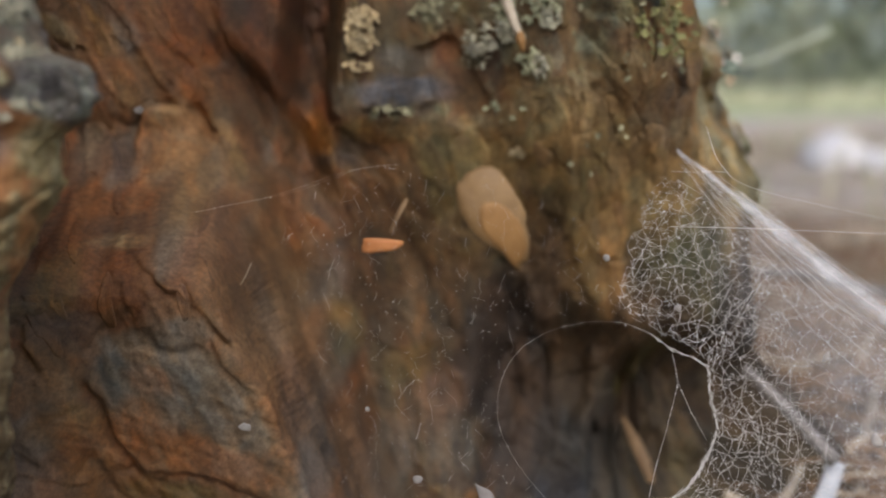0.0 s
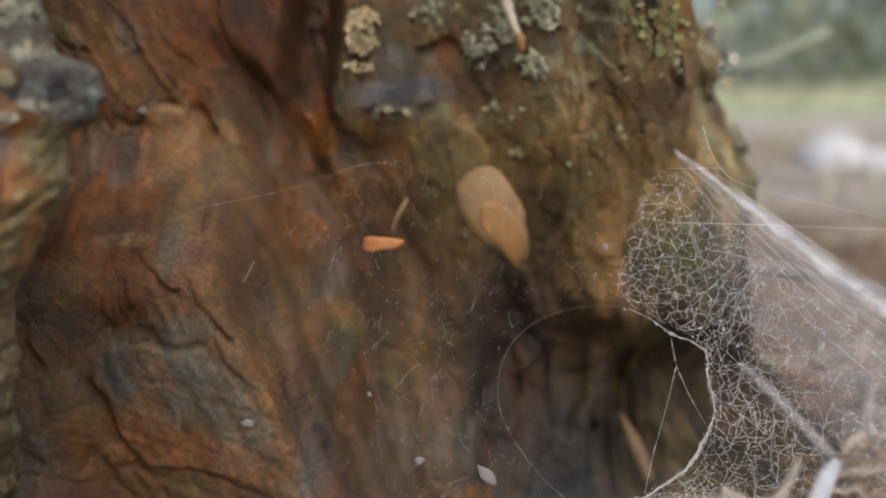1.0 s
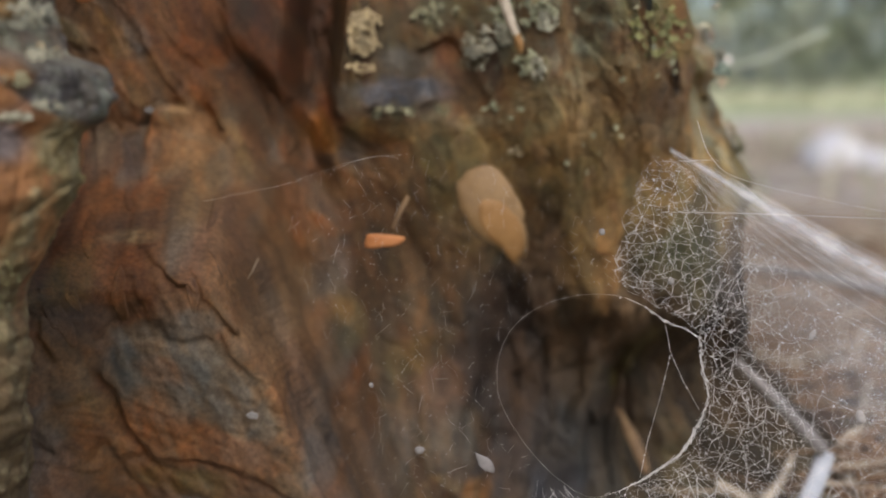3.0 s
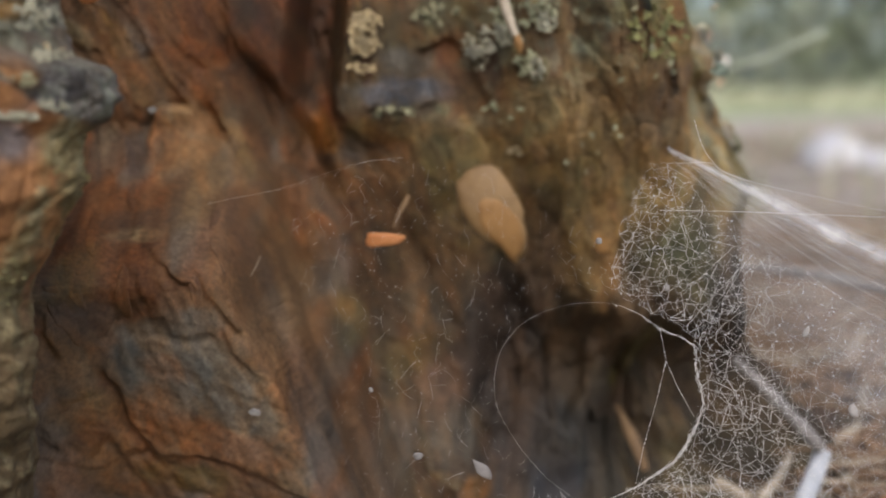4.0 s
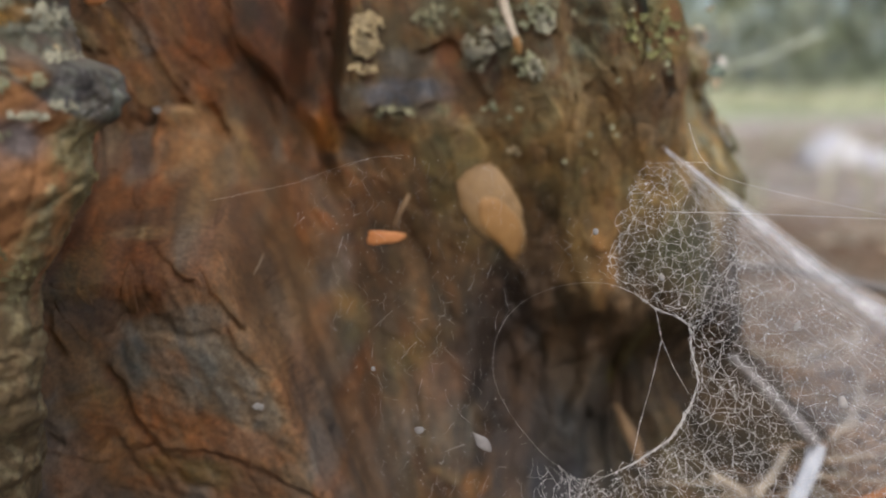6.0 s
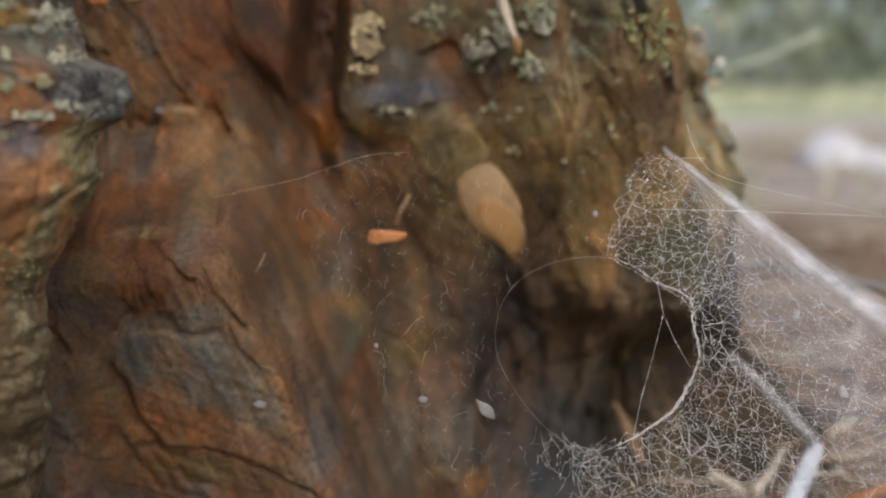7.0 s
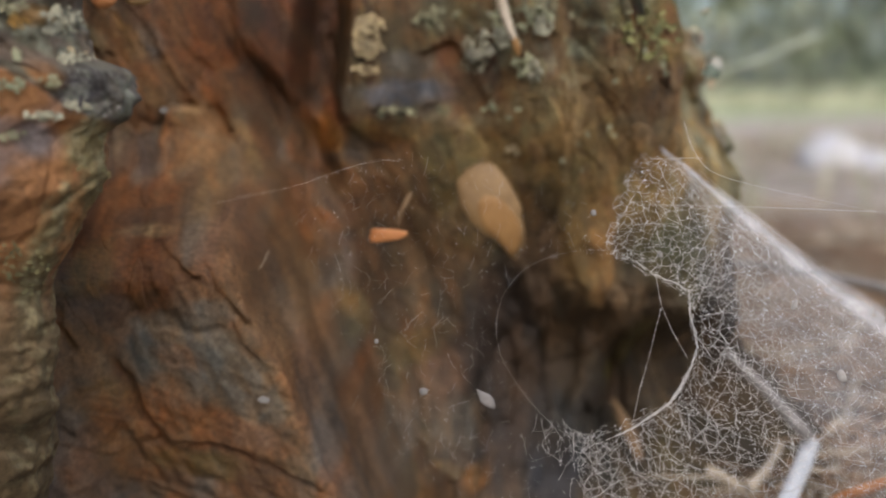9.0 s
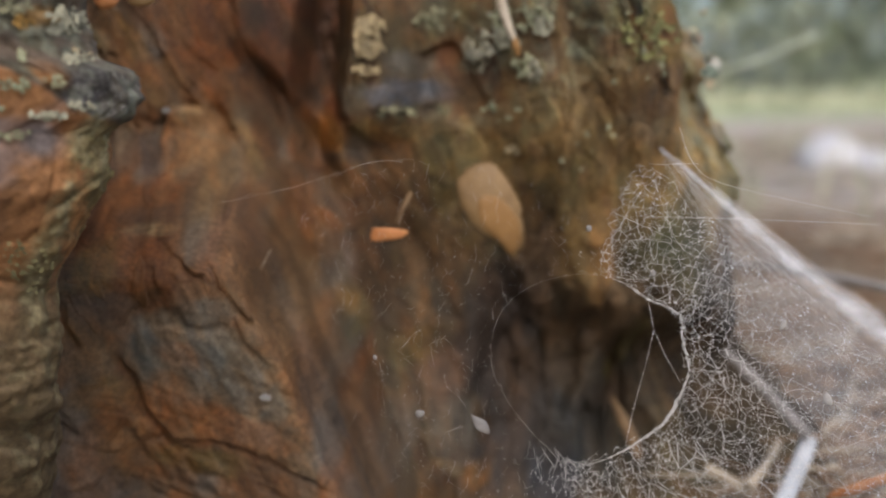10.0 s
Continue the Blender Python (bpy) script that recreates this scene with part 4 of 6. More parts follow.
# ---- the funnel web ----
# the breeze: seconds, then millimetres of lift and of drift and how they change over the web
LIFT = [(0, -1.12, 0.39, 0.42, 0.26), (0.5, -0.77, -0.12, -0.02, 0.15), (1, 0.55, -0.14, -0.01, 0.01), (1.5, 1.37, 0, 0.28, -0.04), (2, 1.26, 0.38, 0.05, -0.13),
        (2.5, 1.91, 0.23, -0.24, -0.24), (4, 0.34, 0.47, 0.75, 0.24), (4.5, -0.33, -0.3, 0.17, 0.19), (5, 0, 0, 0, 0), (5.5, 0.57, 0, 0.3, 0.1),
        (7, 5.47, -1.95, -1.2, -0.68), (7.5, 5.72, -1.63, -0.47, -0.59), (8, 5.34, -1.7, -0.34, -0.47), (8.5, 6.77, -1.79, -0.03, -0.54), (9, 6.26, -2.73, -0.73, -0.65),
        (9.5, 3.2, -1.48, -0.67, -0.41), (10, 2.35, -1.32, -0.82, -0.4)]
DRIFT = [(0, 0.34, -0.14, 0.21), (0.5, 0.24, -0.26, 0.1), (1, 0.5, -0.26, 0.22), (1.5, 0.69, -0.2, 0.35), (2, 0.51, -0.12, 0.2),
         (2.5, 0.56, -0.17, 0.21), (4, 0.21, 0, 0.18), (4.5, 0.02, -0.08, 0.02), (5, 0, 0, 0), (5.5, 0, 0.08, 0.06),
         (7, 0.4, -0.31, 0.08), (7.5, 0.73, -0.25, 0.34), (8, 0.61, -0.23, 0.35), (8.5, 0.93, -0.39, 0.51), (9, 0.66, -0.45, 0.33),
         (9.5, -0.04, -0.16, 0.1), (10, -0.28, -0.1, 0.03)]
# the fold swings about its upper knot: seconds, degrees
SWING = [(0, -2), (0.5, -2), (1, -3.4), (1.5, -2.4), (2, -4), (2.5, -7), (4, -15), (4.5, -8.6), (5, 0), (5.5, -1.8), (7, -2.3), (7.5, -0.5),
         (8, -2.6), (8.5, -8), (9, -0.8), (9.5, 1.4), (10, 0.2)]
CALM = (3.1, -0.95, -0.1, -0.25), (0.4, -0.18, 0.2)


def sway(x, z, lift, drift):
    """How far the silk at a place is carried by the breeze: dx, dz in metres."""
    u, v = (np.clip(x, -0.030, 0.060) - 0.030) / 0.020, (np.clip(z, 0.027, 0.078) - 0.045) / 0.020
    dz = np.maximum(lift[0] + lift[1] * v + lift[2] * u + lift[3] * u * u, -3.0)
    dx = drift[0] + drift[1] * v + drift[2] * u
    return dx * 0.001, dz * 0.001


def web_depth(x, z):
    return 0.148 - 0.30 * np.maximum(0, x - 0.030) - 0.06 * np.maximum(0, 0.05 - z) + 0.25 * np.maximum(0, -x - 0.01) + 0.12 * np.maximum(0, z - 0.062)


RIM = [(0.0179, 0.0545), (0.0216, 0.0550), (0.0254, 0.0547), (0.0287, 0.0533), (0.0321, 0.0510), (0.0366, 0.0488), (0.0370, 0.0449), (0.0380, 0.0395),
       (0.0364, 0.0344), (0.0344, 0.0305), (0.0311, 0.0274), (0.0274, 0.0249), (0.0218, 0.0231), (0.0171, 0.0256), (0.0136, 0.0291), (0.0102, 0.0340),
       (0.0080, 0.0388), (0.0077, 0.0436), (0.0088, 0.0479), (0.0113, 0.0513), (0.0146, 0.0534)]
VEIL = [(-0.0241, 0.0701), (-0.0055, 0.0751), (0.0097, 0.0739), (0.0234, 0.0654), (0.0271, 0.0533), (0.0187, 0.0391), (0.0181, 0.0246), (0.0156, 0.0125), (0.0031, 0.0115), (-0.0128, 0.0246), (-0.0194, 0.0515)]
LACE = [(0.0285, 0.0712), (0.0302, 0.0739), (0.0326, 0.0740), (0.0366, 0.0708), (0.0418, 0.0655), (0.0456, 0.0624), (0.0426, 0.0522), (0.0373, 0.0483), (0.0326, 0.0504), (0.0247, 0.0543), (0.0246, 0.0594), (0.0266, 0.0664)]
SHEET = [(0.0358, 0.0499), (0.0412, 0.0545), (0.0425, 0.0640), (0.0484, 0.0603), (0.0554, 0.0550), (0.0662, 0.0455), (0.0719, 0.0125), (0.0225, 0.0098), (0.0172, 0.0267), (0.0268, 0.0260), (0.0338, 0.0315), (0.0373, 0.0404)]
FRINGE = [(0.0130, 0.0270), (0.0171, 0.0258), (0.0274, 0.0249), (0.0357, 0.0175), (0.0318, 0.0047), (0.0200, 0.0086), (0.0165, 0.0168)]


def scatter(poly, spacing, rng):
    p = np.array(poly)
    lo, hi = p.min(0), p.max(0)
    out = []
    gx, gz = np.meshgrid(np.arange(lo[0], hi[0], spacing), np.arange(lo[1], hi[1], spacing))
    gx = gx + spacing * (rng.random(gx.shape) - 0.5) * 1.3
    gz = gz + spacing * (rng.random(gz.shape) - 0.5) * 1.3
    keep = inside(gx, gz, poly) & ~inside(gx, gz, RIM)
    return np.c_[gx[keep], gz[keep]]


def links(p, reach):
    """Pairs of neighbours with no third point in the circle between them."""
    d2 = ((p[:, None] - p[None]) ** 2).sum(-1)
    order = np.argsort(d2, 1)[:, 1:13]
    out = []
    for i in range(len(p)):
        for j in order[i]:
            if j > i and d2[i, j] < reach * reach:
                near = order[i]
                m = (p[i] + p[j]) / 2
                q = ((p[near] - m) ** 2).sum(1)
                lune = np.maximum(d2[i, near], d2[j, near]) < d2[i, j] * (0.34 + 0.5 * ((i * 7919 + int(j) * 104729) % 100) / 100)
                if not (((q < d2[i, j] / 4 * 0.98) | lune) & (near != j)).any():
                    out.append((i, int(j)))
    return out


class Section:
    def __init__(self):
        self.verts, self.faces = [], []

    def strand(self, points, radius):
        """A thin three-sided thread along the points."""
        base = len(self.verts)
        n = len(points)
        for k, p in enumerate(points):
            d = (points[min(k + 1, n - 1)] - points[max(k - 1, 0)]).normalized()
            side = d.cross(Vector((0.1, 1, 0.05))).normalized()
            up = d.cross(side)
            for j in range(3):
                a = 2.094 * j + 0.5
                self.verts.append(p + (side * math.cos(a) + up * math.sin(a)) * radius)
        for k in range(n - 1):
            for j in range(3):
                a, b = base + 3 * k + j, base + 3 * k + (j + 1) % 3
                self.faces.append((a, b, b + 3, a + 3))

    def grain(self, c, r, rng):
        """An uneven grain of dust."""
        base = len(self.verts)
        ax = rng.random(6) * 0.8 + 0.6
        for k, d in enumerate(((1, 0, 0), (-1, 0, 0), (0, 1, 0), (0, -1, 0), (0, 0, 1), (0, 0, -1))):
            self.verts.append(c + Vector(d) * r * ax[k])
        for f in ((0, 2, 4), (2, 1, 4), (1, 3, 4), (3, 0, 4), (2, 0, 5), (1, 2, 5), (3, 1, 5), (0, 3, 5)):
            self.faces.append(tuple(base + i for i in f))


MOVING = []


def place_section(name, sec, material_, parent, centre, label="", density=None, share=1.0, calm=True):
    """A piece of silk; share: how much of the breeze it follows; calm: shaped as it hangs midway between still and blown."""
    me = bpy.data.meshes.new(name)
    c = Vector(centre)
    v = np.array([tuple(q) for q in sec.verts]) - np.array(centre)
    if calm:
        dx, dz = sway(v[:, 0] + c.x, v[:, 2] + c.z, *CALM)
        cx, cz = sway(c.x, c.z, *CALM)
        v[:, 0], v[:, 2] = v[:, 0] + dx - cx, v[:, 2] + dz - cz
    me.from_pydata([tuple(q) for q in v], [], sec.faces)
    if density is not None:
        layer = me.attributes.new("pigment", "FLOAT_COLOR", "POINT")
        layer.data.foreach_set("color", np.repeat(np.array(density, np.float32), 4))
        me.polygons.foreach_set("use_smooth", [True] * len(me.polygons))
    me.materials.append(material_)
    ob = new(name, me)
    ob.parent = parent
    ob.location = c
    tagged(ob, label)
    MOVING.append((ob, c, 0, share))
    return ob


def build_web():
    rng = np.random.default_rng(4)
    web = tagged(new("funnel_web"), "dusty white funnel spider web spread before the trunk", "spider web")
    step = 0.0036
    patches, dust = {}, {}

    def patch(store, p):
        return store.setdefault((math.floor(p.x / step), math.floor(p.z / step)), Section())

    def lift(q, off=0.0):
        return Vector((q[0], float(web_depth(q[0], q[1])) + off, q[1]))

    def net(poly, spacing, keep, radius, layer, upright=0.0, wander=0.0006, beads=0.0):
        p = scatter(poly, spacing, rng)
        rough = layer + rng.normal(0, wander, len(p))
        for i, j in links(p, spacing * 2.15):
            d = p[j] - p[i]
            thick = float(vnoise(np.array(p[i][0] * 260 + layer * 900), np.array(p[i][1] * 260), 777))
            lean = abs(d[1]) / (np.hypot(*d) + 1e-9)
            if rng.random() > keep * (1 - upright + upright * lean * 1.5) * (1 + 0.1 * thick):
                continue
            a, b = lift(p[i], rough[i]), lift(p[j], rough[j])
            mid = (a + b) / 2 + Vector(rng.normal(0, spacing * 0.075, 3))
            fade = 1 - 0.62 * float(smooth(mid.x + 0.5 * mid.z, 0.060, 0.082))
            patch(patches, mid).strand([a, a.lerp(mid, 0.5) + Vector(rng.normal(0, spacing * 0.03, 3)), mid, b], fade * radius * (0.7 + 0.9 * rng.random() ** 3) * (1 + 0.4 * thick))
            for f in rng.random(3):
                if rng.random() < beads:
                    q = a.lerp(mid, f) if rng.random() < 0.5 else mid.lerp(b, f)
                    patch(dust, q).grain(q, 0.000026 + 0.00010 * rng.random() ** 3, rng)
        return [lift(q, r) for q, r in zip(p, rough)]

    def specks(nodes, share, low, high):
        for q in nodes:
            if rng.random() < share:
                jit = Vector(rng.normal(0, 0.0004, 3))
                patch(dust, q + jit).grain(q + jit, low + (high - low) * rng.random() ** 4, rng)

    nodes = net(VEIL, 0.0010, 0.07, 0.000008, 0.001, 0.9)
    specks(nodes, 0.75, 0.000016, 0.00008)
    nodes = net(VEIL, 0.0022, 0.04, 0.000010, 0.000, 0.9)
    specks(nodes, 0.4, 0.00002, 0.00009)
    nodes = net(LACE, 0.00125, 0.97, 0.000019, 0.0, 0, 0.0005, 0.5)
    specks(nodes, 0.6, 0.00004, 0.00022)
    net(LACE, 0.00095, 0.8, 0.000012, 0.002, 0, 0.0006, 0.5)
    nodes = net(SHEET, 0.00145, 0.98, 0.000024, 0.0, 0, 0.0006, 0.5)
    specks(nodes, 0.7, 0.00004, 0.00018)
    nodes = net(SHEET, 0.0020, 0.95, 0.000024, 0.003, 0, 0.0010, 0.5)
    specks(nodes, 0.5, 0.00004, 0.00018)
    nodes = net(SHEET, 0.0010, 0.5, 0.000011, 0.0015, 0, 0.0008, 0.2)
    specks(nodes, 0.6, 0.00003, 0.00013)
    nodes = net(FRINGE, 0.0017, 0.5, 0.000016, 0.0, 0, 0.0009, 0.5)
    specks(nodes, 0.5, 0.00003, 0.0002)
    # threads that run from the rim's foot down to the litter
    for _ in range(11):
        f = 0.2 + 0.6 * rng.random()
        a = np.array((lerp(0.0125, 0.0290, f), lerp(0.0290, 0.0240, math.sin(3.1 * f))))
        turn, size = radians(rng.choice((-1, 1)) * (5 + 40 * rng.random())), 0.004 + 0.006 * rng.random()
        d = np.array((math.sin(turn), -math.cos(turn))) * size
        line = [lift(a + d * t + rng.normal(0, 0.0004, 2), 0.001 * rng.random()) for t in (0, 0.25, 0.5, 0.75, 1.0)]
        for k in range(4):
            patch(patches, (line[k] + line[k + 1]) / 2).strand(line[k:k + 2], 0.000008 + 0.000008 * rng.random())
            for t in rng.random(2):
                q = line[k].lerp(line[k + 1], t)
                patch(dust, q).grain(q, 0.00003 + 0.00010 * rng.random() ** 2, rng)
    # fine wavering threads that hang through the veil
    hang = scatter(VEIL, 0.0044, rng)
    for q in hang:
        n, x, z = int(rng.integers(3, 6)), q[0], q[1]
        line = []
        for _ in range(n):
            line.append(lift((x, z), 0.0005))
            x, z = x + rng.normal(0, 0.0004), z - 0.0004 - 0.0005 * rng.random()
        if inside(np.array([x]), np.array([z]), RIM)[0]:
            continue
        patch(patches, line[len(line) // 2]).strand(line, 0.000007)
        for v in line:
            if rng.random() < 0.9:
                patch(dust, v).grain(v, 0.000018 + 0.00005 * rng.random() ** 2, rng)
    # long straight threads through the lace and the sheet
    for poly, count in ((LACE, 12), (SHEET, 30)):
        p = scatter(poly, 0.003, rng)
        for _ in range(count):
            i, j = rng.integers(0, len(p), 2)
            d = np.hypot(*(p[i] - p[j]))
            mid = (p[i] + p[j]) / 2
            if 0.004 < d < 0.016 and not inside(mid[:1], mid[1:], RIM)[0]:
                patch(patches, lift(mid)).strand([lift(p[i], -0.0006), lift(mid, -0.0003), lift(p[j], -0.0006)], 0.000022)
    for key, sec in patches.items():
        c = ((key[0] + 0.5) * step, 0.145, (key[1] + 0.5) * step)
        place_section("web_section", sec, SILK, web, c)
    for key, sec in dust.items():
        c = ((key[0] + 0.5) * step, 0.145, (key[1] + 0.5) * step)
        place_section("dust_specks", sec, DUST, web, c, "tiny white dust grains caught in silk")
    # the rim of the funnel's mouth
    rim = Section()
    pts = [lift(q) for q in RIM]
    ring = []
    for k in range(len(pts)):
        p0, p1, p2, p3 = pts[k - 1], pts[k], pts[(k + 1) % len(pts)], pts[(k + 2) % len(pts)]
        for s in range(4):
            t = s / 4
            ring.append(0.5 * (2 * p1 + (p2 - p0) * t + (2 * p0 - 5 * p1 + 4 * p2 - p3) * t * t + (3 * p1 - p0 - 3 * p2 + p3) * t ** 3))
    ring.append(ring[0])
    for k in range(len(ring) - 1):
        mid = (ring[k] + ring[k + 1]) / 2
        strong = float(smooth(mid.x, 0.022, 0.034))
        low = float(smooth(-mid.z, -0.040, -0.030))
        r = 0.000010 + 0.000016 * strong + 0.00005 * strong * low
        rim.strand([ring[k], ring[k + 1]], r)
        for _ in range(int(3 * strong + 6 * strong * low)):
            a = ring[k] + Vector(rng.normal(0, 0.00005 + 0.00012 * strong, 3))
            b = ring[k + 1] + Vector(rng.normal(0, 0.00005 + 0.00012 * strong, 3))
            rim.strand([a, b], 0.000012 + 0.000026 * strong)
        if rng.random() < 0.12 + 0.6 * strong:
            rim.grain(mid + Vector(rng.normal(0, 0.0002, 3)), 0.00003 + 0.00013 * rng.random() ** 2, rng)
    for line, r in ((((0.0320, 0.0510), (0.0329, 0.0460), (0.0315, 0.0391), (0.0298, 0.0320), (0.0287, 0.0262)), 0.000020), (((0.0329, 0.0460), (0.0345, 0.0420), (0.0368, 0.0376)), 0.000018)):
        q = [lift(v) for v in line]
        rim.strand(q, r)
        for k in range(len(q) - 1):
            for s in rng.random(9):
                rim.grain(q[k].lerp(q[k + 1], s), 0.00005 + 0.00007 * rng.random(), rng)
    place_section("funnel_rim", rim, SILK, web, (0.02, 0.145, 0.042), "thick white silk rim round the dark opening")
    # guy threads
    for line, r in ((((0.0380, 0.0801), (0.0394, 0.0747), (0.0441, 0.0715), (0.0649, 0.0670)), 0.000028),
                    (((0.0332, 0.0739), (0.0359, 0.0741), (0.0368, 0.0745), (0.0386, 0.0746)), 0.000018),
                    (((0.0330, 0.0656), (0.0446, 0.0658), (0.0680, 0.0653)), 0.00004),
                    (((-0.0365, 0.0676), (-0.0238, 0.0705), (-0.0124, 0.0744), (-0.0054, 0.0754)), 0.000007),
                    (((-0.0328, 0.0685), (-0.0214, 0.0709), (-0.0107, 0.0747), (-0.0060, 0.0748)), 0.000005)):
        q = [Vector((v[0], y, v[1])) for v, y in zip(line, (0.156, 0.152, 0.148, 0.145))]
        smoothed = []
        for k in range(len(q) - 1):
            p0, p1, p2, p3 = q[max(k - 1, 0)], q[k], q[k + 1], q[min(k + 2, len(q) - 1)]
            for s in range(6):
                f = s / 6
                smoothed.append(0.5 * (2 * p1 + (p2 - p0) * f + (2 * p0 - 5 * p1 + 4 * p2 - p3) * f * f + (3 * p1 - p0 - 3 * p2 + p3) * f ** 3))
        q = smoothed + [q[-1]]
        guy = Section()
        guy.strand(q, r)
        for k in range(len(q) - 1):
            for s in rng.random(5 if r > 0.00001 else 2):
                guy.grain(q[k].lerp(q[k + 1], s), 0.00002 + 0.00008 * rng.random() ** 2, rng)
        place_section("guy_thread", guy, SILK, web, (q[0].x * 0.5 + q[-1].x * 0.5, 0.15, q[0].z * 0.3 + q[-1].z * 0.7), "long taut silk thread", None, 0.9 if q[-1].x < 0 or line[0][1] < 0.07 else 0.5, False)
    # dense fold of silk along the sheet's upper border
    top = [Vector((0.0417, 0.0747)), Vector((0.0491, 0.0670)), Vector((0.0555, 0.0602)), Vector((0.0640, 0.0518)), Vector((0.0900, 0.0310))]
    ys = (0.190, 0.182, 0.176, 0.169, 0.156)
    knot = (0.0417, 0.190, 0.0747)
    width = (0.0014, 0.0056, 0.0088, 0.0118, 0.017)
    verts, n, m = [], 40, 17
    for i in range(n):
        t = i / (n - 1) * 4
        k = min(3, int(t))
        f = t - k
        x, z = top[k].x + (top[k + 1].x - top[k].x) * f, top[k].y + (top[k + 1].y - top[k].y) * f
        y, w = lerp(ys[k], ys[k + 1], f), lerp(width[k], width[k + 1], f)
        for j in range(m):
            s = j / (m - 1) - 0.68
            verts.append((x + 0.62 * s * w, y + 0.010 * abs(s) + 0.0006 * math.sin(7 * t + 5 * s), z + 0.78 * s * w + 0.0003 * math.sin(9 * t + j)))
    fold = Section()
    fold.verts, fold.faces = [Vector(v) for v in verts], grid_faces(m, n)
    dens = []
    for k in range(len(verts)):
        f = (k % m) / (m - 1)
        dens.append(0.35 * f + 0.65 * (f / 0.78) ** 4 if f < 0.78 else 1 - ((f - 0.78) / 0.22) ** 2)
    place_section("silk_fold", fold, FOLD, web, knot, "dense milky fold of silk", dens, 0.0, False)
    strands = Section()
    for _ in range(30):
        a, b = sorted(rng.random(2) * 4)
        if b - a < 0.3:
            b = min(4, a + 0.8)
        line, s = [], rng.random() - 0.68
        for t in np.linspace(a, b, 7):
            k = min(3, int(t))
            f = t - k
            w = lerp(width[k], width[k + 1], f)
            line.append(Vector((lerp(top[k].x, top[k + 1].x, f) + 0.62 * s * w, lerp(ys[k], ys[k + 1], f) + 0.004 * (rng.random() - 0.3), lerp(top[k].y, top[k + 1].y, f) + 0.78 * s * w)))
        strands.strand(line, 0.000018 + 0.000026 * rng.random())
    place_section("fold_threads", strands, SILK, web, knot, "", None, 0.0, False)
    # milky films behind the sheet
    for off, seed in ((0.006, 1), (0.013, 2)):
        film, dens = Section(), []
        n, m = 34, 30
        for j in range(m):
            for i in range(n):
                f, g = i / (n - 1), j / (m - 1)
                x = lerp(0.032, 0.092, f)
                ztop = 0.0785 - 0.80 * (x - 0.033)
                z = lerp(0.010, max(0.03, ztop), g)
                dens.append(float(smooth(x + 0.75 * (z - 0.045), 0.044, 0.058) * smooth(g, 0.0, 0.35) * smooth(f, 0.03, 0.34) * (1 - 0.5 * smooth(g, 0.8, 1.0))))
                film.verts.append(Vector((x, float(web_depth(x, z)) + off + 0.002 * math.sin(40 * x * seed + 90 * z), z)))
        film.faces = grid_faces(n, m)
        place_section("silk_film", film, FILM, web, knot, "thin milky film of silk", dens, 0.0, False)
    return web


WEB = build_web()


# ---- bark plates: loose scales that lie over one another ----
def xyz(x, z, y):
    return (x, y, z)


def outline_of(length, width, rng, count=18, rough=1.0):
    """An uneven, rather pointed scale, longest along its second axis."""
    out = []
    p = rng.random(6) * 6.28
    for k in range(count):
        a = 2 * math.pi * k / count
        r = 1 + rough * (0.16 * math.sin(2 * a + p[0]) + 0.12 * math.sin(3 * a + p[1]) + 0.09 * math.sin(5 * a + p[2]) + 0.06 * math.sin(8 * a + p[3]))
        out.append((width / 2 * r * math.cos(a), length / 2 * r * math.sin(a)))
    return out


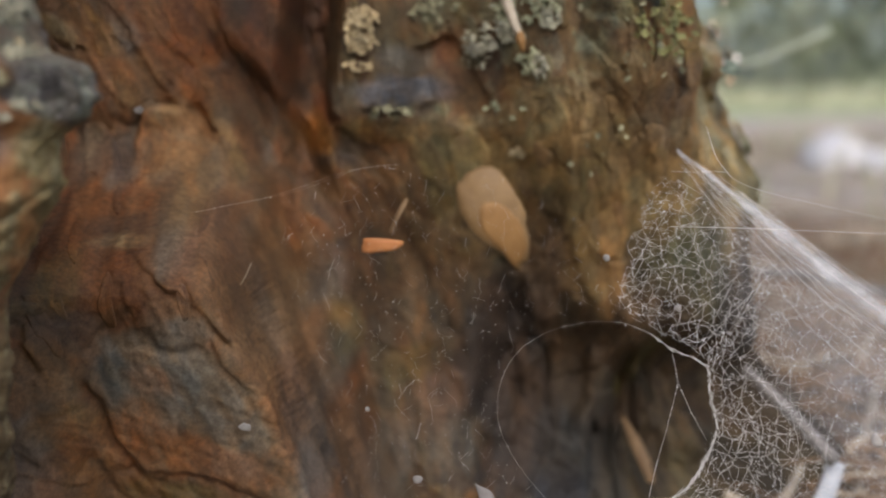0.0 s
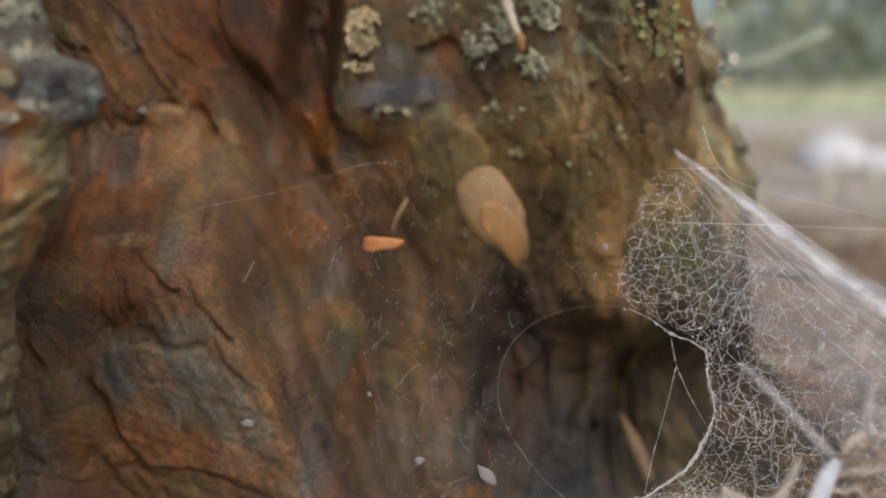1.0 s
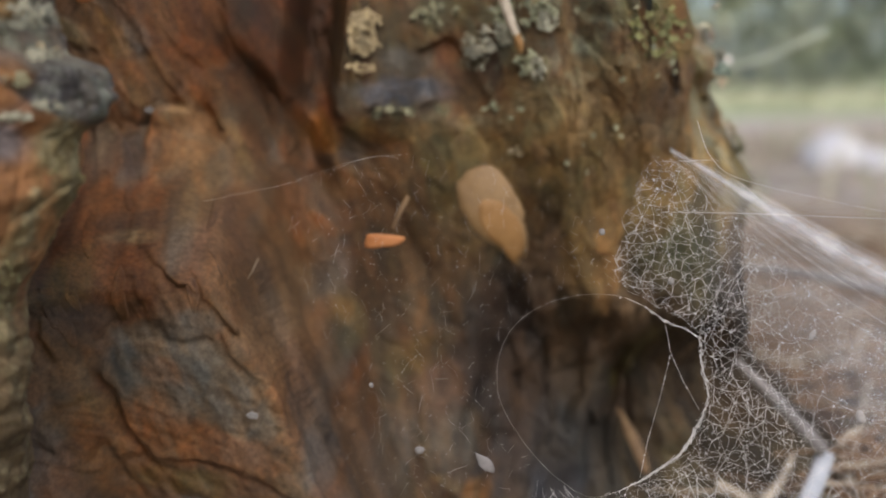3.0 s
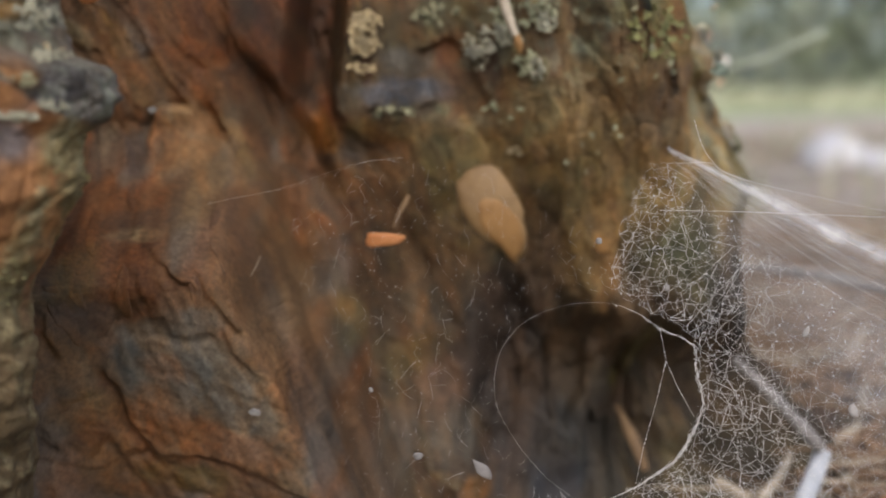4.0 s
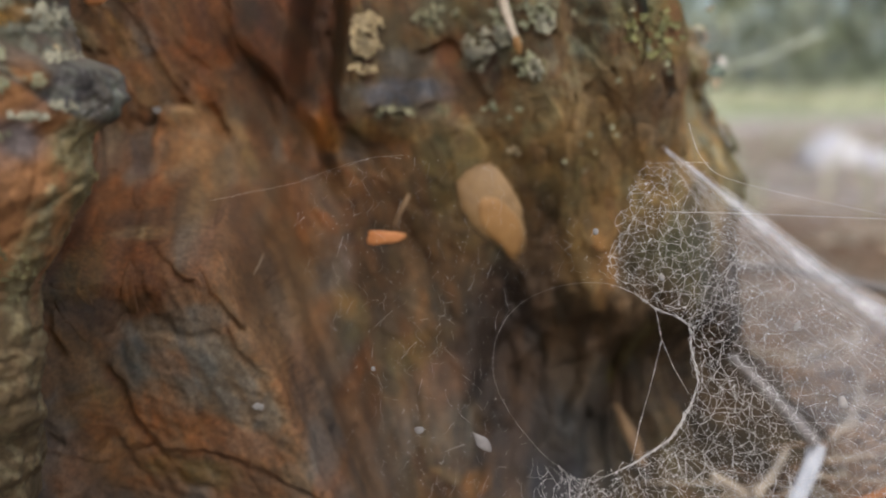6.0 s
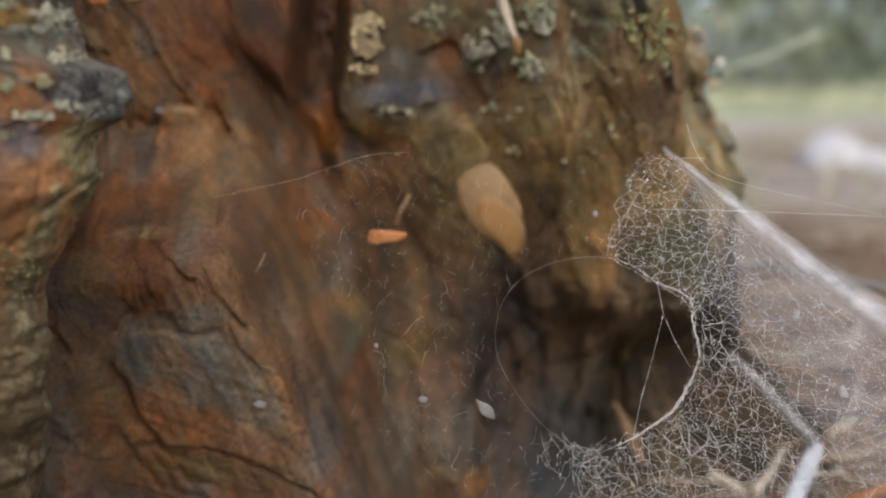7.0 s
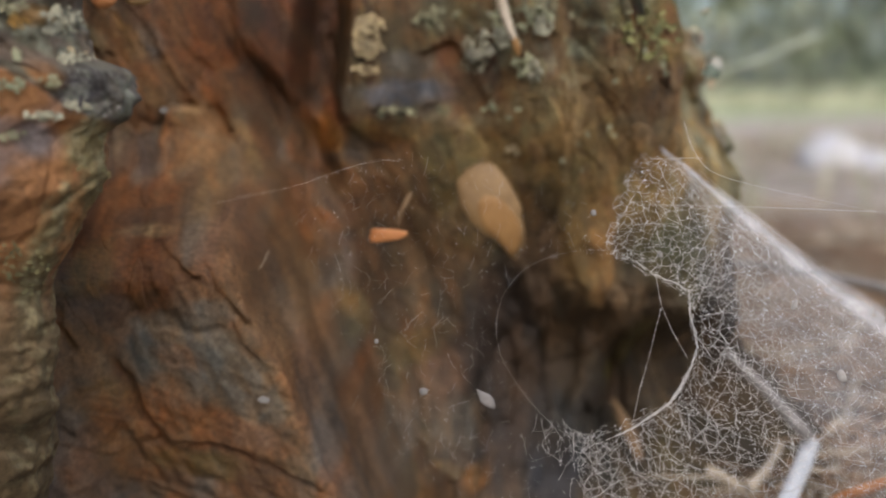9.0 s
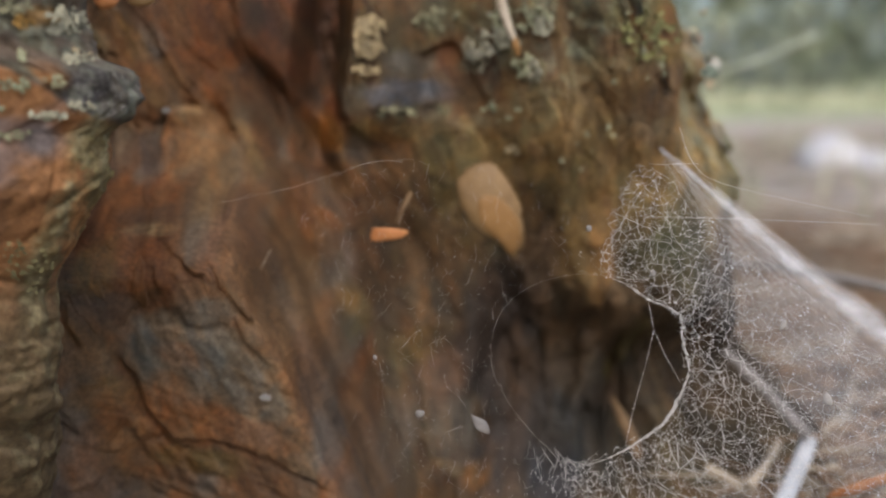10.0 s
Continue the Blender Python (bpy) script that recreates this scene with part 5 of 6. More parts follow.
def bark_plate(cx, cz, outline, turn, thick, curl, proud, seed, label="", jag=0.03):
    """A scale of bark fitted to the trunk's face, its border slightly lifted."""
    rng = np.random.default_rng(seed)
    c, s = math.cos(radians(turn)), math.sin(radians(turn))
    o = np.array(outline)
    o = np.concatenate([o + (np.roll(o, -1, 0) - o) * f for f in (0, 0.5)], 1).reshape(-1, 2)
    o = o * (1 + jag * rng.normal(0, 1, (len(o), 1)))
    o = np.c_[o[:, 0] * c - o[:, 1] * s, o[:, 0] * s + o[:, 1] * c]
    radii = (0.0, 0.25, 0.5, 0.72, 0.88, 0.97, 1.0, 0.98, 0.7)
    drop = (0, 0, 0, 0, 0.05, 0.25, 0.6, 1.2, 2.2)
    pts = np.concatenate([o * r for r in radii[1:]])
    x, z = cx + pts[:, 0], cz + pts[:, 1]
    _, y, pigment = trunk_point(x, z)
    u, v = pts[:, 0] * 100, pts[:, 1] * 100
    basis = np.c_[np.ones_like(u), u, v, u * u, u * v, v * v]
    fit = np.linalg.lstsq(basis, y, rcond=None)[0]
    ys = basis @ fit
    m = len(o)
    rad = np.repeat(radii[1:], m)
    fall = np.repeat(drop[1:], m)
    ys = ys - proud + fall * thick - curl * rad ** 3 * (0.4 + 0.8 * vnoise(x * 300, z * 300, seed))
    ys = ys + 0.00035 * fbm(x * 380, z * 240, seed + 5) * (fall < 0.5)
    mid = fit[0] - proud
    verts = [(0, mid, 0)] + [(a, b, d) for a, b, d in zip(pts[:, 0], ys, pts[:, 1])]
    faces = [(0, 1 + (k + 1) % m, 1 + k) for k in range(m)]
    for j in range(len(radii) - 2):
        for k in range(m):
            a, b = 1 + j * m + k, 1 + j * m + (k + 1) % m
            faces.append((a, b, b + m, a + m))
    verts = [(a, b - mid, d) for a, b, d in verts]
    tone = (0.88 + 0.24 * rng.random()) * np.array((1.0, 1.0 + 0.08 * (rng.random() - 0.5), 1.0 + 0.2 * (rng.random() - 0.5)))
    cols = np.clip(np.r_[pigment[:1], pigment] * tone, 0.01, 0.9)
    ob = mesh_object("bark_plate", verts, faces, BARK, pine, cols)
    ob.location = (cx, mid, cz)
    return tagged(ob, label)


def build_plates():
    rng = np.random.default_rng(21)
    count = 0
    # loose scales all over the face
    spots = [(row, colm) for row in range(32) for colm in range(32)]
    rng.shuffle(spots)
    for row, colm in spots:
            x = -0.078 + colm * 0.0044 + 0.004 * (rng.random() - 0.5)
            z = 0.002 + row * 0.0036 + 0.004 * (rng.random() - 0.5)
            pick = rng.random(6)
            right = float(smooth(x, -0.022, 0.012))
            if count > 285:
                break
            if right < 0.5 and (pick[0] > 0.36 or z < 0.05):
                continue
            hollow = ((x - 0.026) / 0.030) ** 2 + ((z - 0.020) / 0.034) ** 2
            tongue = ((x - 0.004) / 0.011) ** 2 + ((z - 0.0885) / 0.013) ** 2
            bigplate = ((x + 0.038) / 0.024) ** 2 + ((z - 0.029) / 0.017) ** 2
            if hollow < 1 or tongue < 1 or bigplate < 1.1 or ((x + 0.047) / 0.007) ** 2 + ((z - 0.067) / 0.014) ** 2 < 1 or x > 0.046:
                continue
            length = lerp(0.006 + 0.011 * pick[1] ** 2, 0.005 + 0.007 * pick[1] ** 2, right)
            width = length * lerp(0.20 + 0.22 * pick[2], 0.28 + 0.3 * pick[2], right)
            turn = lerp(20, 4, right) + 30 * (pick[3] - 0.5)
            bark_plate(x, z, outline_of(length, width, rng), turn, 0.0003 + 0.0003 * pick[5], 0.0001 + 0.0002 * pick[1], lerp(0.00005 + 0.0002 * pick[5], 0.0001 + 0.0004 * pick[5], right), 1000 + count)
            count += 1


build_plates()


# ---- lichen ----
def ridge_point(x, z):
    gx, gy, gz, ts, zs = RIDGE
    j = int(np.argmin(np.abs(zs - z)))
    row = np.where((ts > 0.103) & (ts < 0.16))[0]
    i = row[int(np.argmin(np.abs(gx[j, row] - x)))]
    return Vector((gx[j, i], gy[j, i], gz[j, i]))


def lobe(verts, faces, c, r, rng, normal, cup=0.5):
    """A small cupped, notched leaf of lichen."""
    base = len(verts)
    n = normal.normalized()
    a = n.cross(Vector((rng.normal(), rng.normal(), rng.normal()))).normalized()
    b = n.cross(a)
    k = 9
    stretch = 0.7 + 0.8 * rng.random()
    verts.append(c + n * 0.0001)
    for ring, lift in ((0.6, 0.2 * cup), (1.0, cup)):
        for i in range(k):
            t = 2 * math.pi * i / k
            rr = r * ring * (1 + (0.30 if i % 2 else -0.22) * (ring > 0.9) * rng.random())
            verts.append(c + a * math.cos(t) * rr * stretch + b * math.sin(t) * rr + n * r * lift * (0.4 + 0.9 * rng.random()))
    for i in range(k):
        j = (i + 1) % k
        faces.append((base, base + 1 + i, base + 1 + j))
        faces.append((base + 1 + i, base + 1 + k + i, base + 1 + k + j, base + 1 + j))


def lichen_patch(cx, cz, rx, rz, count, colour, size, where, seed, label):
    rng = np.random.default_rng(seed)
    verts, faces, cols = [], [], []
    for _ in range(count):
        a, r = rng.random() * 6.283, math.sqrt(rng.random())
        x, z = cx + rx * r * math.cos(a), cz + rz * r * math.sin(a)
        if float(fbm(np.array([x * 260]), np.array([z * 260]), seed)[0]) < -0.12:
            continue
        if where == "ridge":
            p = ridge_point(x, z)
        elif where == "edge":
            i = np.argmin(np.abs(EDGE_Z - z))
            p = Vector((EDGE_X[i] + 0.0003, EDGE_Y[i] - 0.002, z))
        else:
            p = Vector((x, float(surface_y(x, z)[0]) - 0.0016, z))
        out = Vector((0.3 + (0.8 if where == "edge" else 0), -1, 0.3)) + Vector(rng.normal(0, 0.2 if where == "ridge" else 0.5, 3))
        before = len(verts)
        lobe(verts, faces, p + out.normalized() * 0.0003, size * (0.5 + 0.8 * rng.random()), rng, out, 0.10 if where == "ridge" else 0.32)
        tint = 0.75 + 0.5 * rng.random()
        cols += [np.array(colour) * tint] * (len(verts) - before)
    if not faces:
        return
    ob = mesh_object("lichen", verts, faces, LICHEN, None, np.clip(np.array(cols), 0, 0.9))
    tagged(ob, label, "lichen", "lichen on the bark", "stuff")


def trunk_edge():
    zs = np.linspace(0.05, 0.115, 60)
    us = np.linspace(0.02, 0.12, 160)
    xs, ys = [], []
    for z in zs:
        x, y, _ = trunk_point(us, np.full_like(us, z))
        k = int(np.argmax(x / (y + 0.01)))
        xs.append(x[k])
        ys.append(y[k])
    return zs, np.array(xs), np.array(ys)


EDGE_Z, EDGE_X, EDGE_Y = trunk_edge()
WHITISH, GREENISH, CREAM, SAGE = (0.34, 0.335, 0.245), (0.26, 0.27, 0.17), (0.44, 0.36, 0.21), (0.23, 0.225, 0.14)
for k, (cx, cz, rx, rz, n, colour, size, where) in enumerate((
        (-0.0468, 0.0942, 0.0018, 0.0014, 70, WHITISH, 0.00030, "ridge"), (-0.0479, 0.0929, 0.0012, 0.0004, 22, WHITISH, 0.00028, "ridge"),
        (-0.0462, 0.0958, 0.0009, 0.0006, 20, GREENISH, 0.0003, "ridge"), (-0.0453, 0.0911, 0.0014, 0.0010, 40, CREAM, 0.00024, "ridge"),
        (-0.0459, 0.0894, 0.0013, 0.0007, 44, WHITISH, 0.00026, "ridge"), (-0.0506, 0.0898, 0.0011, 0.0009, 30, GREENISH, 0.00028, "ridge"),
        (-0.0532, 0.0913, 0.0020, 0.0006, 40, WHITISH, 0.00028, "ridge"), (-0.0518, 0.0861, 0.0016, 0.0007, 30, GREENISH, 0.00026, "ridge"),
        (-0.0539, 0.0801, 0.0026, 0.0005, 36, SAGE, 0.00026, "ridge"), (-0.0519, 0.0954, 0.0024, 0.0010, 44, SAGE, 0.00028, "ridge"), (-0.0554, 0.0835, 0.0018, 0.0008, 40, GREENISH, 0.00028, "ridge"), (-0.0510, 0.0938, 0.0012, 0.0009, 30, (0.26, 0.16, 0.05), 0.00026, "ridge"), (-0.0490, 0.0824, 0.0020, 0.0004, 40, WHITISH, 0.00028, "ridge"),
        (-0.0452, 0.0836, 0.0012, 0.0006, 26, WHITISH, 0.00024, "ridge"), (-0.0474, 0.0865, 0.0010, 0.0008, 24, SAGE, 0.00024, "ridge"),
        (-0.0434, 0.0851, 0.0034, 0.0030, 320, (0.27, 0.265, 0.25), 0.00008, "ridge"), (-0.0439, 0.0795, 0.0018, 0.0030, 220, (0.24, 0.22, 0.13), 0.0001, "ridge"),
        (-0.0451, 0.0756, 0.0016, 0.0042, 160, (0.18, 0.16, 0.075), 0.00014, "ridge"), (-0.0549, 0.0633, 0.0022, 0.0050, 100, (0.18, 0.165, 0.08), 0.0002, "ridge"),
        (-0.0150, 0.0964, 0.0034, 0.0044, 210, CREAM, 0.00042, "face"), (-0.0151, 0.0908, 0.0046, 0.0018, 110, CREAM, 0.0004, "face"),
        (0.0062, 0.0934, 0.0030, 0.0040, 60, WHITISH, 0.0004, "face"), (0.0124, 0.0959, 0.0024, 0.0024, 26, WHITISH, 0.0007, "face"),
        (0.0156, 0.0908, 0.0018, 0.0026, 24, GREENISH, 0.0007, "face"), (0.0150, 0.1000, 0.0060, 0.0022, 50, GREENISH, 0.0007, "face"),
        (-0.0016, 0.1007, 0.0050, 0.0024, 36, SAGE, 0.0006, "face"), (-0.0094, 0.0814, 0.0070, 0.0010, 18, SAGE, 0.0006, "face"),
        (0.0115, 0.0814, 0.0036, 0.0022, 20, GREENISH, 0.0005, "face"), (0.0304, 0.1000, 0.0060, 0.0024, 24, SAGE, 0.0006, "face"),
        (0.0399, 0.0959, 0.0060, 0.0050, 70, (0.21, 0.21, 0.09), 0.0006, "face"), (0.0377, 0.0900, 0.0060, 0.0040, 14, SAGE, 0.0006, "face"),
        (0.0292, 0.0748, 0.0090, 0.0060, 14, SAGE, 0.0005, "face"), (0.0138, 0.0739, 0.0020, 0.0008, 12, CREAM, 0.0006, "face"),
        (0.0568, 0.0912, 0.001, 0.0014, 60, (0.62, 0.66, 0.64), 0.0012, "edge"), (0.0568, 0.0930, 0.001, 0.0012, 26, WHITISH, 0.0011, "edge"),
        (0.0564, 0.0984, 0.001, 0.0012, 20, (0.46, 0.40, 0.32), 0.0010, "edge"), (0.0564, 0.1040, 0.001, 0.0016, 26, (0.52, 0.48, 0.42), 0.0010, "edge"),
        (0.0568, 0.0880, 0.001, 0.0010, 12, CREAM, 0.0009, "edge"), (0.0568, 0.0770, 0.001, 0.0016, 10, CREAM, 0.0008, "edge"), (0.0568, 0.0735, 0.001, 0.0018, 14, SAGE, 0.0009, "edge"),
        (0.0566, 0.0908, 0.0008, 0.0010, 16, (0.55, 0.55, 0.48), 0.0008, "face"), (0.0552, 0.0872, 0.0008, 0.0007, 14, (0.46, 0.40, 0.28), 0.0007, "face"),
        (0.0545, 0.0895, 0.0026, 0.0010, 30, (0.20, 0.25, 0.20), 0.0006, "face"), (0.0530, 0.1015, 0.0008, 0.0009, 16, WHITISH, 0.0007, "face"),
        (0.0500, 0.0975, 0.0007, 0.0007, 12, WHITISH, 0.0006, "face"), (0.0090, 0.0968, 0.0012, 0.0046, 46, WHITISH, 0.0005, "face"),
        (0.0072, 0.0932, 0.0024, 0.0010, 40, (0.34, 0.33, 0.25), 0.0006, "face"), (0.0190, 0.0985, 0.0022, 0.0018, 34, WHITISH, 0.0006, "face"),
        (0.0176, 0.0900, 0.0010, 0.0022, 26, (0.36, 0.35, 0.26), 0.0006, "face"), (0.0118, 0.0958, 0.0014, 0.0010, 24, WHITISH, 0.0006, "face"))):
    lichen_patch(cx, cz, rx, rz, n, colour, size, where, 700 + k, "pale crusty leafy lichen clinging to the bark")


# ---- loose bits ----
def plate(name, outline, thick, bend, material_, label, category, centre, turn, seed, parent=None):
    """A thin curved flake with uneven rounded borders."""
    rng = np.random.default_rng(seed)
    n = len(outline)
    fine = []
    for k in range(n):
        a, b, c, d = (np.array(outline[(k + o) % n]) for o in (-1, 0, 1, 2))
        for t in (0, 0.25, 0.5, 0.75):
            fine.append(0.5 * (2 * b + (c - a) * t + (2 * a - 5 * b + 4 * c - d) * t * t + (3 * b - a - 3 * c + d) * t ** 3))
    fine = np.array(fine)
    fine = fine * (1 + 0.02 * rng.normal(0, 1, (len(fine), 1)))
    size = np.abs(fine).max()
    verts = []
    levels = [(0.15, 1), (0.45, 1), (0.75, 1), (0.95, 0.7), (1.0, 0.0), (0.95, -0.7), (0.6, -1)]
    for r, up in levels:
        for p in fine:
            q = p * r
            y = bend * (q[0] ** 2 + 0.6 * q[1] ** 2) / size - up * thick / 2 + 0.5 * thick * float(noise.noise(Vector((q[0] * 500, seed, q[1] * 300))))
            verts.append((q[0], y, q[1]))
    m = len(fine)
    faces = grid_faces(m, len(levels), True)
    faces.append(tuple(range(m - 1, -1, -1)))
    faces.append(tuple((len(levels) - 1) * m + k for k in range(m)))
    ob = mesh_object(name, verts, faces, material_, parent)
    ob.matrix_basis = pose(*centre, *turn)
    return tagged(ob, label, category)


flake = tagged(new("bark_flake"), "tan papery bark flake in two layers lying against the trunk", "bark flake")
flake.location = xyz(0.0090, 0.0622, 0.195)
plate("outer_layer", [(-0.0066, 0.0050), (-0.0050, 0.0078), (-0.0022, 0.0092), (0.0008, 0.0092), (0.0034, 0.0062), (0.0056, 0.0026), (0.0066, -0.0010), (0.0072, -0.0062),
                      (0.0058, -0.0094), (0.0044, -0.0098), (0.0020, -0.0068), (-0.0024, -0.0036), (-0.0054, 0.0004)], 0.0007, 0.35, FLAKE, "", "", (0, 0, 0), (0, 0, 0), 1, flake)
plate("inner_layer", [(-0.0022, 0.0020), (0.0006, 0.0030), (0.0034, 0.0012), (0.0056, -0.0018), (0.0066, -0.0060), (0.0054, -0.0088), (0.0042, -0.0092), (0.0020, -0.0062), (-0.0016, -0.0026)],
      0.0005, 0.35, INNER, "lighter orange inner layer", "", (0, -0.0006, 0), (0, 0, 0), 11, flake)
plate("bark_chip", [(-0.0034, -0.0012), (-0.0032, 0.0010), (-0.001, 0.0013), (0.0022, 0.0010), (0.0036, 0.0004), (0.0024, -0.0006), (-0.0005, -0.0011)], 0.0010, 0.2, ORANGE,
      "bright orange bark chip caught before the trunk", "bark chip", xyz(-0.0103, 0.0593, 0.18), (0, 0, 0), 2)
plate("bark_chip", [(-0.0022, 0.001), (0, 0.0018), (0.0024, 0.0010), (0.0018, -0.0010), (-0.0010, -0.0014)], 0.0012, 0.2, ORANGE,
      "bright orange bark chip on a scaly trunk", "bark chip", xyz(-0.0606, 0.1017, 0.178), (0, 0, 0), 3)
plate("bark_chip", [(-0.0026, 0.001), (0, 0.0014), (0.0028, 0.0010), (0.0018, -0.0008), (-0.0014, -0.0010)], 0.0012, 0.2, FLAKE,
      "pale tan bark chip on a scaly trunk", "bark chip", xyz(-0.0516, 0.1010, 0.168), (0, 0, 0), 4)
for cx, cz, y, w, h, tilt, seed in ((-0.0301, 0.0347, 0.158, 0.0009, 0.0007, 20, 5), (-0.0522, 0.0821, 0.186, 0.0007, 0.0008, 40, 6), (-0.0276, 0.0443, 0.2, 0.0006, 0.0006, 0, 7)):
    plate("pale_chip", [(-1.2 * w, -h * 0.5), (-w * 0.8, h * 0.3), (-w * 0.4, h * 0.9), (w * 0.1, h * 0.8), (w * 0.7, h * 0.9), (w, h * 0.1), (w * 0.9, -h * 0.5), (w * 0.2, -h * 0.7), (-0.4 * w, -h * 0.9)], 0.0003, 0.2, PALE, "small whitish chip stuck to the bark", "chip",
          (cx, y - 0.001, cz), (0, tilt, 0), seed)


def stem(name, points, radii, material_, label, category, sides=7, flat=1.0, parent=None, tagit=True):
    """A tapered stalk or blade along a bent line."""
    line = []
    p = [Vector(q) for q in points]
    n = len(p)
    for k in range(n - 1):
        a, b, c, d = p[max(k - 1, 0)], p[k], p[k + 1], p[min(k + 2, n - 1)]
        for t in (0, 0.25, 0.5, 0.75):
            line.append((0.5 * (2 * b + (c - a) * t + (2 * a - 5 * b + 4 * c - d) * t * t + (3 * b - a - 3 * c + d) * t ** 3), lerp(radii[k], radii[k + 1], t)))
    line.append((p[-1], radii[-1]))
    verts, faces = [], []
    for k, (q, r) in enumerate(line):
        d = (line[min(k + 1, len(line) - 1)][0] - line[max(k - 1, 0)][0]).normalized()
        side = d.cross(Vector((0.05, 1, 0.1))).normalized()
        up = side.cross(d)
        for j in range(sides):
            a = 2 * math.pi * j / sides
            verts.append(q + side * math.cos(a) * r + up * math.sin(a) * r * flat)
    faces = grid_faces(sides, len(line), True)
    faces.append(tuple(range(sides - 1, -1, -1)))
    faces.append(tuple((len(line) - 1) * sides + j for j in range(sides)))
    ob = mesh_object(name, verts, faces, material_, parent)
    return tagged(ob, label, category) if tagit else ob


twig = tagged(new("bud_scale"), "slender straw-coloured twig with an orange-brown tip hanging on the bark", "twig")
stem("stalk", (xyz(0.0099, 0.1088, 0.197), xyz(0.0111, 0.1025, 0.196), xyz(0.0128, 0.0972, 0.195), xyz(0.0137, 0.0954, 0.195)), (0.0009, 0.0011, 0.0008, 0.0006), STRAW, "", "", parent=twig, tagit=False)
tagged(stem("tip", (xyz(0.0136, 0.0958, 0.195), xyz(0.0140, 0.0941, 0.195), xyz(0.0144, 0.0923, 0.195)), (0.0007, 0.0009, 0.0002), INNER, "", "", parent=twig, tagit=False), "orange-brown pointed tip")
stem("twig", (xyz(-0.0065, 0.0662, 0.19), xyz(-0.0070, 0.0653, 0.188), xyz(-0.0083, 0.0629, 0.187), xyz(-0.0091, 0.0606, 0.187)), (0.0003, 0.0005, 0.0004, 0.0005), DRYLEAF, "small grey-brown twig caught in silk", "twig")
stem("fibre", (xyz(-0.0336, 0.0532, 0.17), xyz(-0.0317, 0.0557, 0.168), xyz(-0.0305, 0.0582, 0.168)), (0.00006, 0.00008, 0.00004), STRAW, "fine pale hair-like plant fibre", "fibre")
stem("dry_leaf", (xyz(0.0395, 0.0146, 0.228), xyz(0.0415, 0.0105, 0.224), xyz(0.0431, 0.0069, 0.221), xyz(0.0446, 0.0026, 0.219)), (0.0003, 0.0012, 0.0014, 0.0008), DRYLEAF, "tan dry leaf blade leaning in the hollow", "leaf", 8, 0.25)
stem("bleached_stick", (xyz(0.0789, 0.0118, 0.206), xyz(0.0770, 0.0078, 0.204), xyz(0.0716, 0.0010, 0.198), xyz(0.0693, -0.0014, 0.195)), (0.0019, 0.0021, 0.0022, 0.0020), BLEACHED, "pale bleached stick on the needle litter", "stick", 9, 0.6)
stem("stick", (xyz(0.0577, 0.0037, 0.21), xyz(0.0618, 0.0018, 0.208), xyz(0.0670, -0.0014, 0.204)), (0.0009, 0.0012, 0.0013), STRAW, "tan weathered stick on the needle litter", "stick", 9, 0.6)
stem("dry_stalk", (xyz(0.0613, 0.0297, 0.212), xyz(0.0694, 0.0218, 0.208), xyz(0.0776, 0.0128, 0.203)), (0.0008, 0.0013, 0.0015), GREYSTALK, "greyish dry grass stalk under the web", "stalk")
stem("dry_stalk", (xyz(0.0643, 0.0032, 0.20), xyz(0.0708, 0.0037, 0.21), xyz(0.0785, 0.0042, 0.225)), (0.0012, 0.0011, 0.0008), STRAW, "tan dry grass stalk on the litter", "stalk")
stem("orange_needle", (xyz(0.0701, 0.0123, 0.17), xyz(0.0743, 0.0157, 0.166), xyz(0.0818, 0.0218, 0.16)), (0.0006, 0.0011, 0.0008), ORANGE, "orange-brown curled bark strip on the litter", "bark strip")
stem("dry_stalk", (xyz(0.0819, 0.0352, 0.30), xyz(0.0986, 0.0355, 0.29), xyz(0.1223, 0.0324, 0.27)), (0.0010, 0.0014, 0.0016), GREYSTALK, "pale dry stalk lying on the litter", "stalk")


# pieces caught in the web move with it
def caught(name, outline, thick, material_, x, z, tilt, seed, label):
    y = float(web_depth(x, z)) - 0.0006
    ob = plate(name, outline, thick, 0.3, material_, label, "", (x, y, z), (0, tilt, 0), seed, WEB)
    MOVING.append((ob, Vector((x, y, z)), tilt, 1.0))


caught("pale_flake", [(-0.0016, 0.0016), (-0.0012, 0.0015), (0.0002, 0.0010), (0.0009, 0.0004), (0.0013, -0.0007), (0.0013, -0.0014), (0.0010, -0.0015), (0.0, -0.0010), (-0.0009, -0.0004), (-0.0012, 0.0004)], 0.0003, GREYSTALK, 0.0060, 0.0295, 0, 31, "whitish papery flake caught in the silk")
caught("crumb", [(-0.0007, 0.0003), (0.0, 0.0006), (0.0007, 0.0003), (0.0005, -0.0004), (-0.0004, -0.0005)], 0.0005, PALE, -0.0037, 0.0317, 0, 32, "pale crumb")
caught("crumb", [(-0.0004, 0.0003), (0.0, 0.0005), (0.0004, 0.0003), (0.0004, -0.0004), (-0.0003, -0.0004)], 0.0005, PALE, 0.0227, 0.0631, 0, 33, "pale crumb")
caught("crumb", [(-0.0007, 0.0003), (-0.0002, 0.0010), (0.0004, 0.0006), (0.0008, -0.0008), (-0.0003, -0.0007)], 0.0004, HUSK, 0.0576, 0.0389, 0, 34, "pale seed husk")
caught("crumb", [(-0.0003, -0.0008), (-0.0004, 0.0001), (0.0001, 0.0009), (0.0004, 0.0006), (0.0003, -0.0003)], 0.0003, HUSK, 0.0513, 0.0499, 10, 37, "slender whitish seed husk")
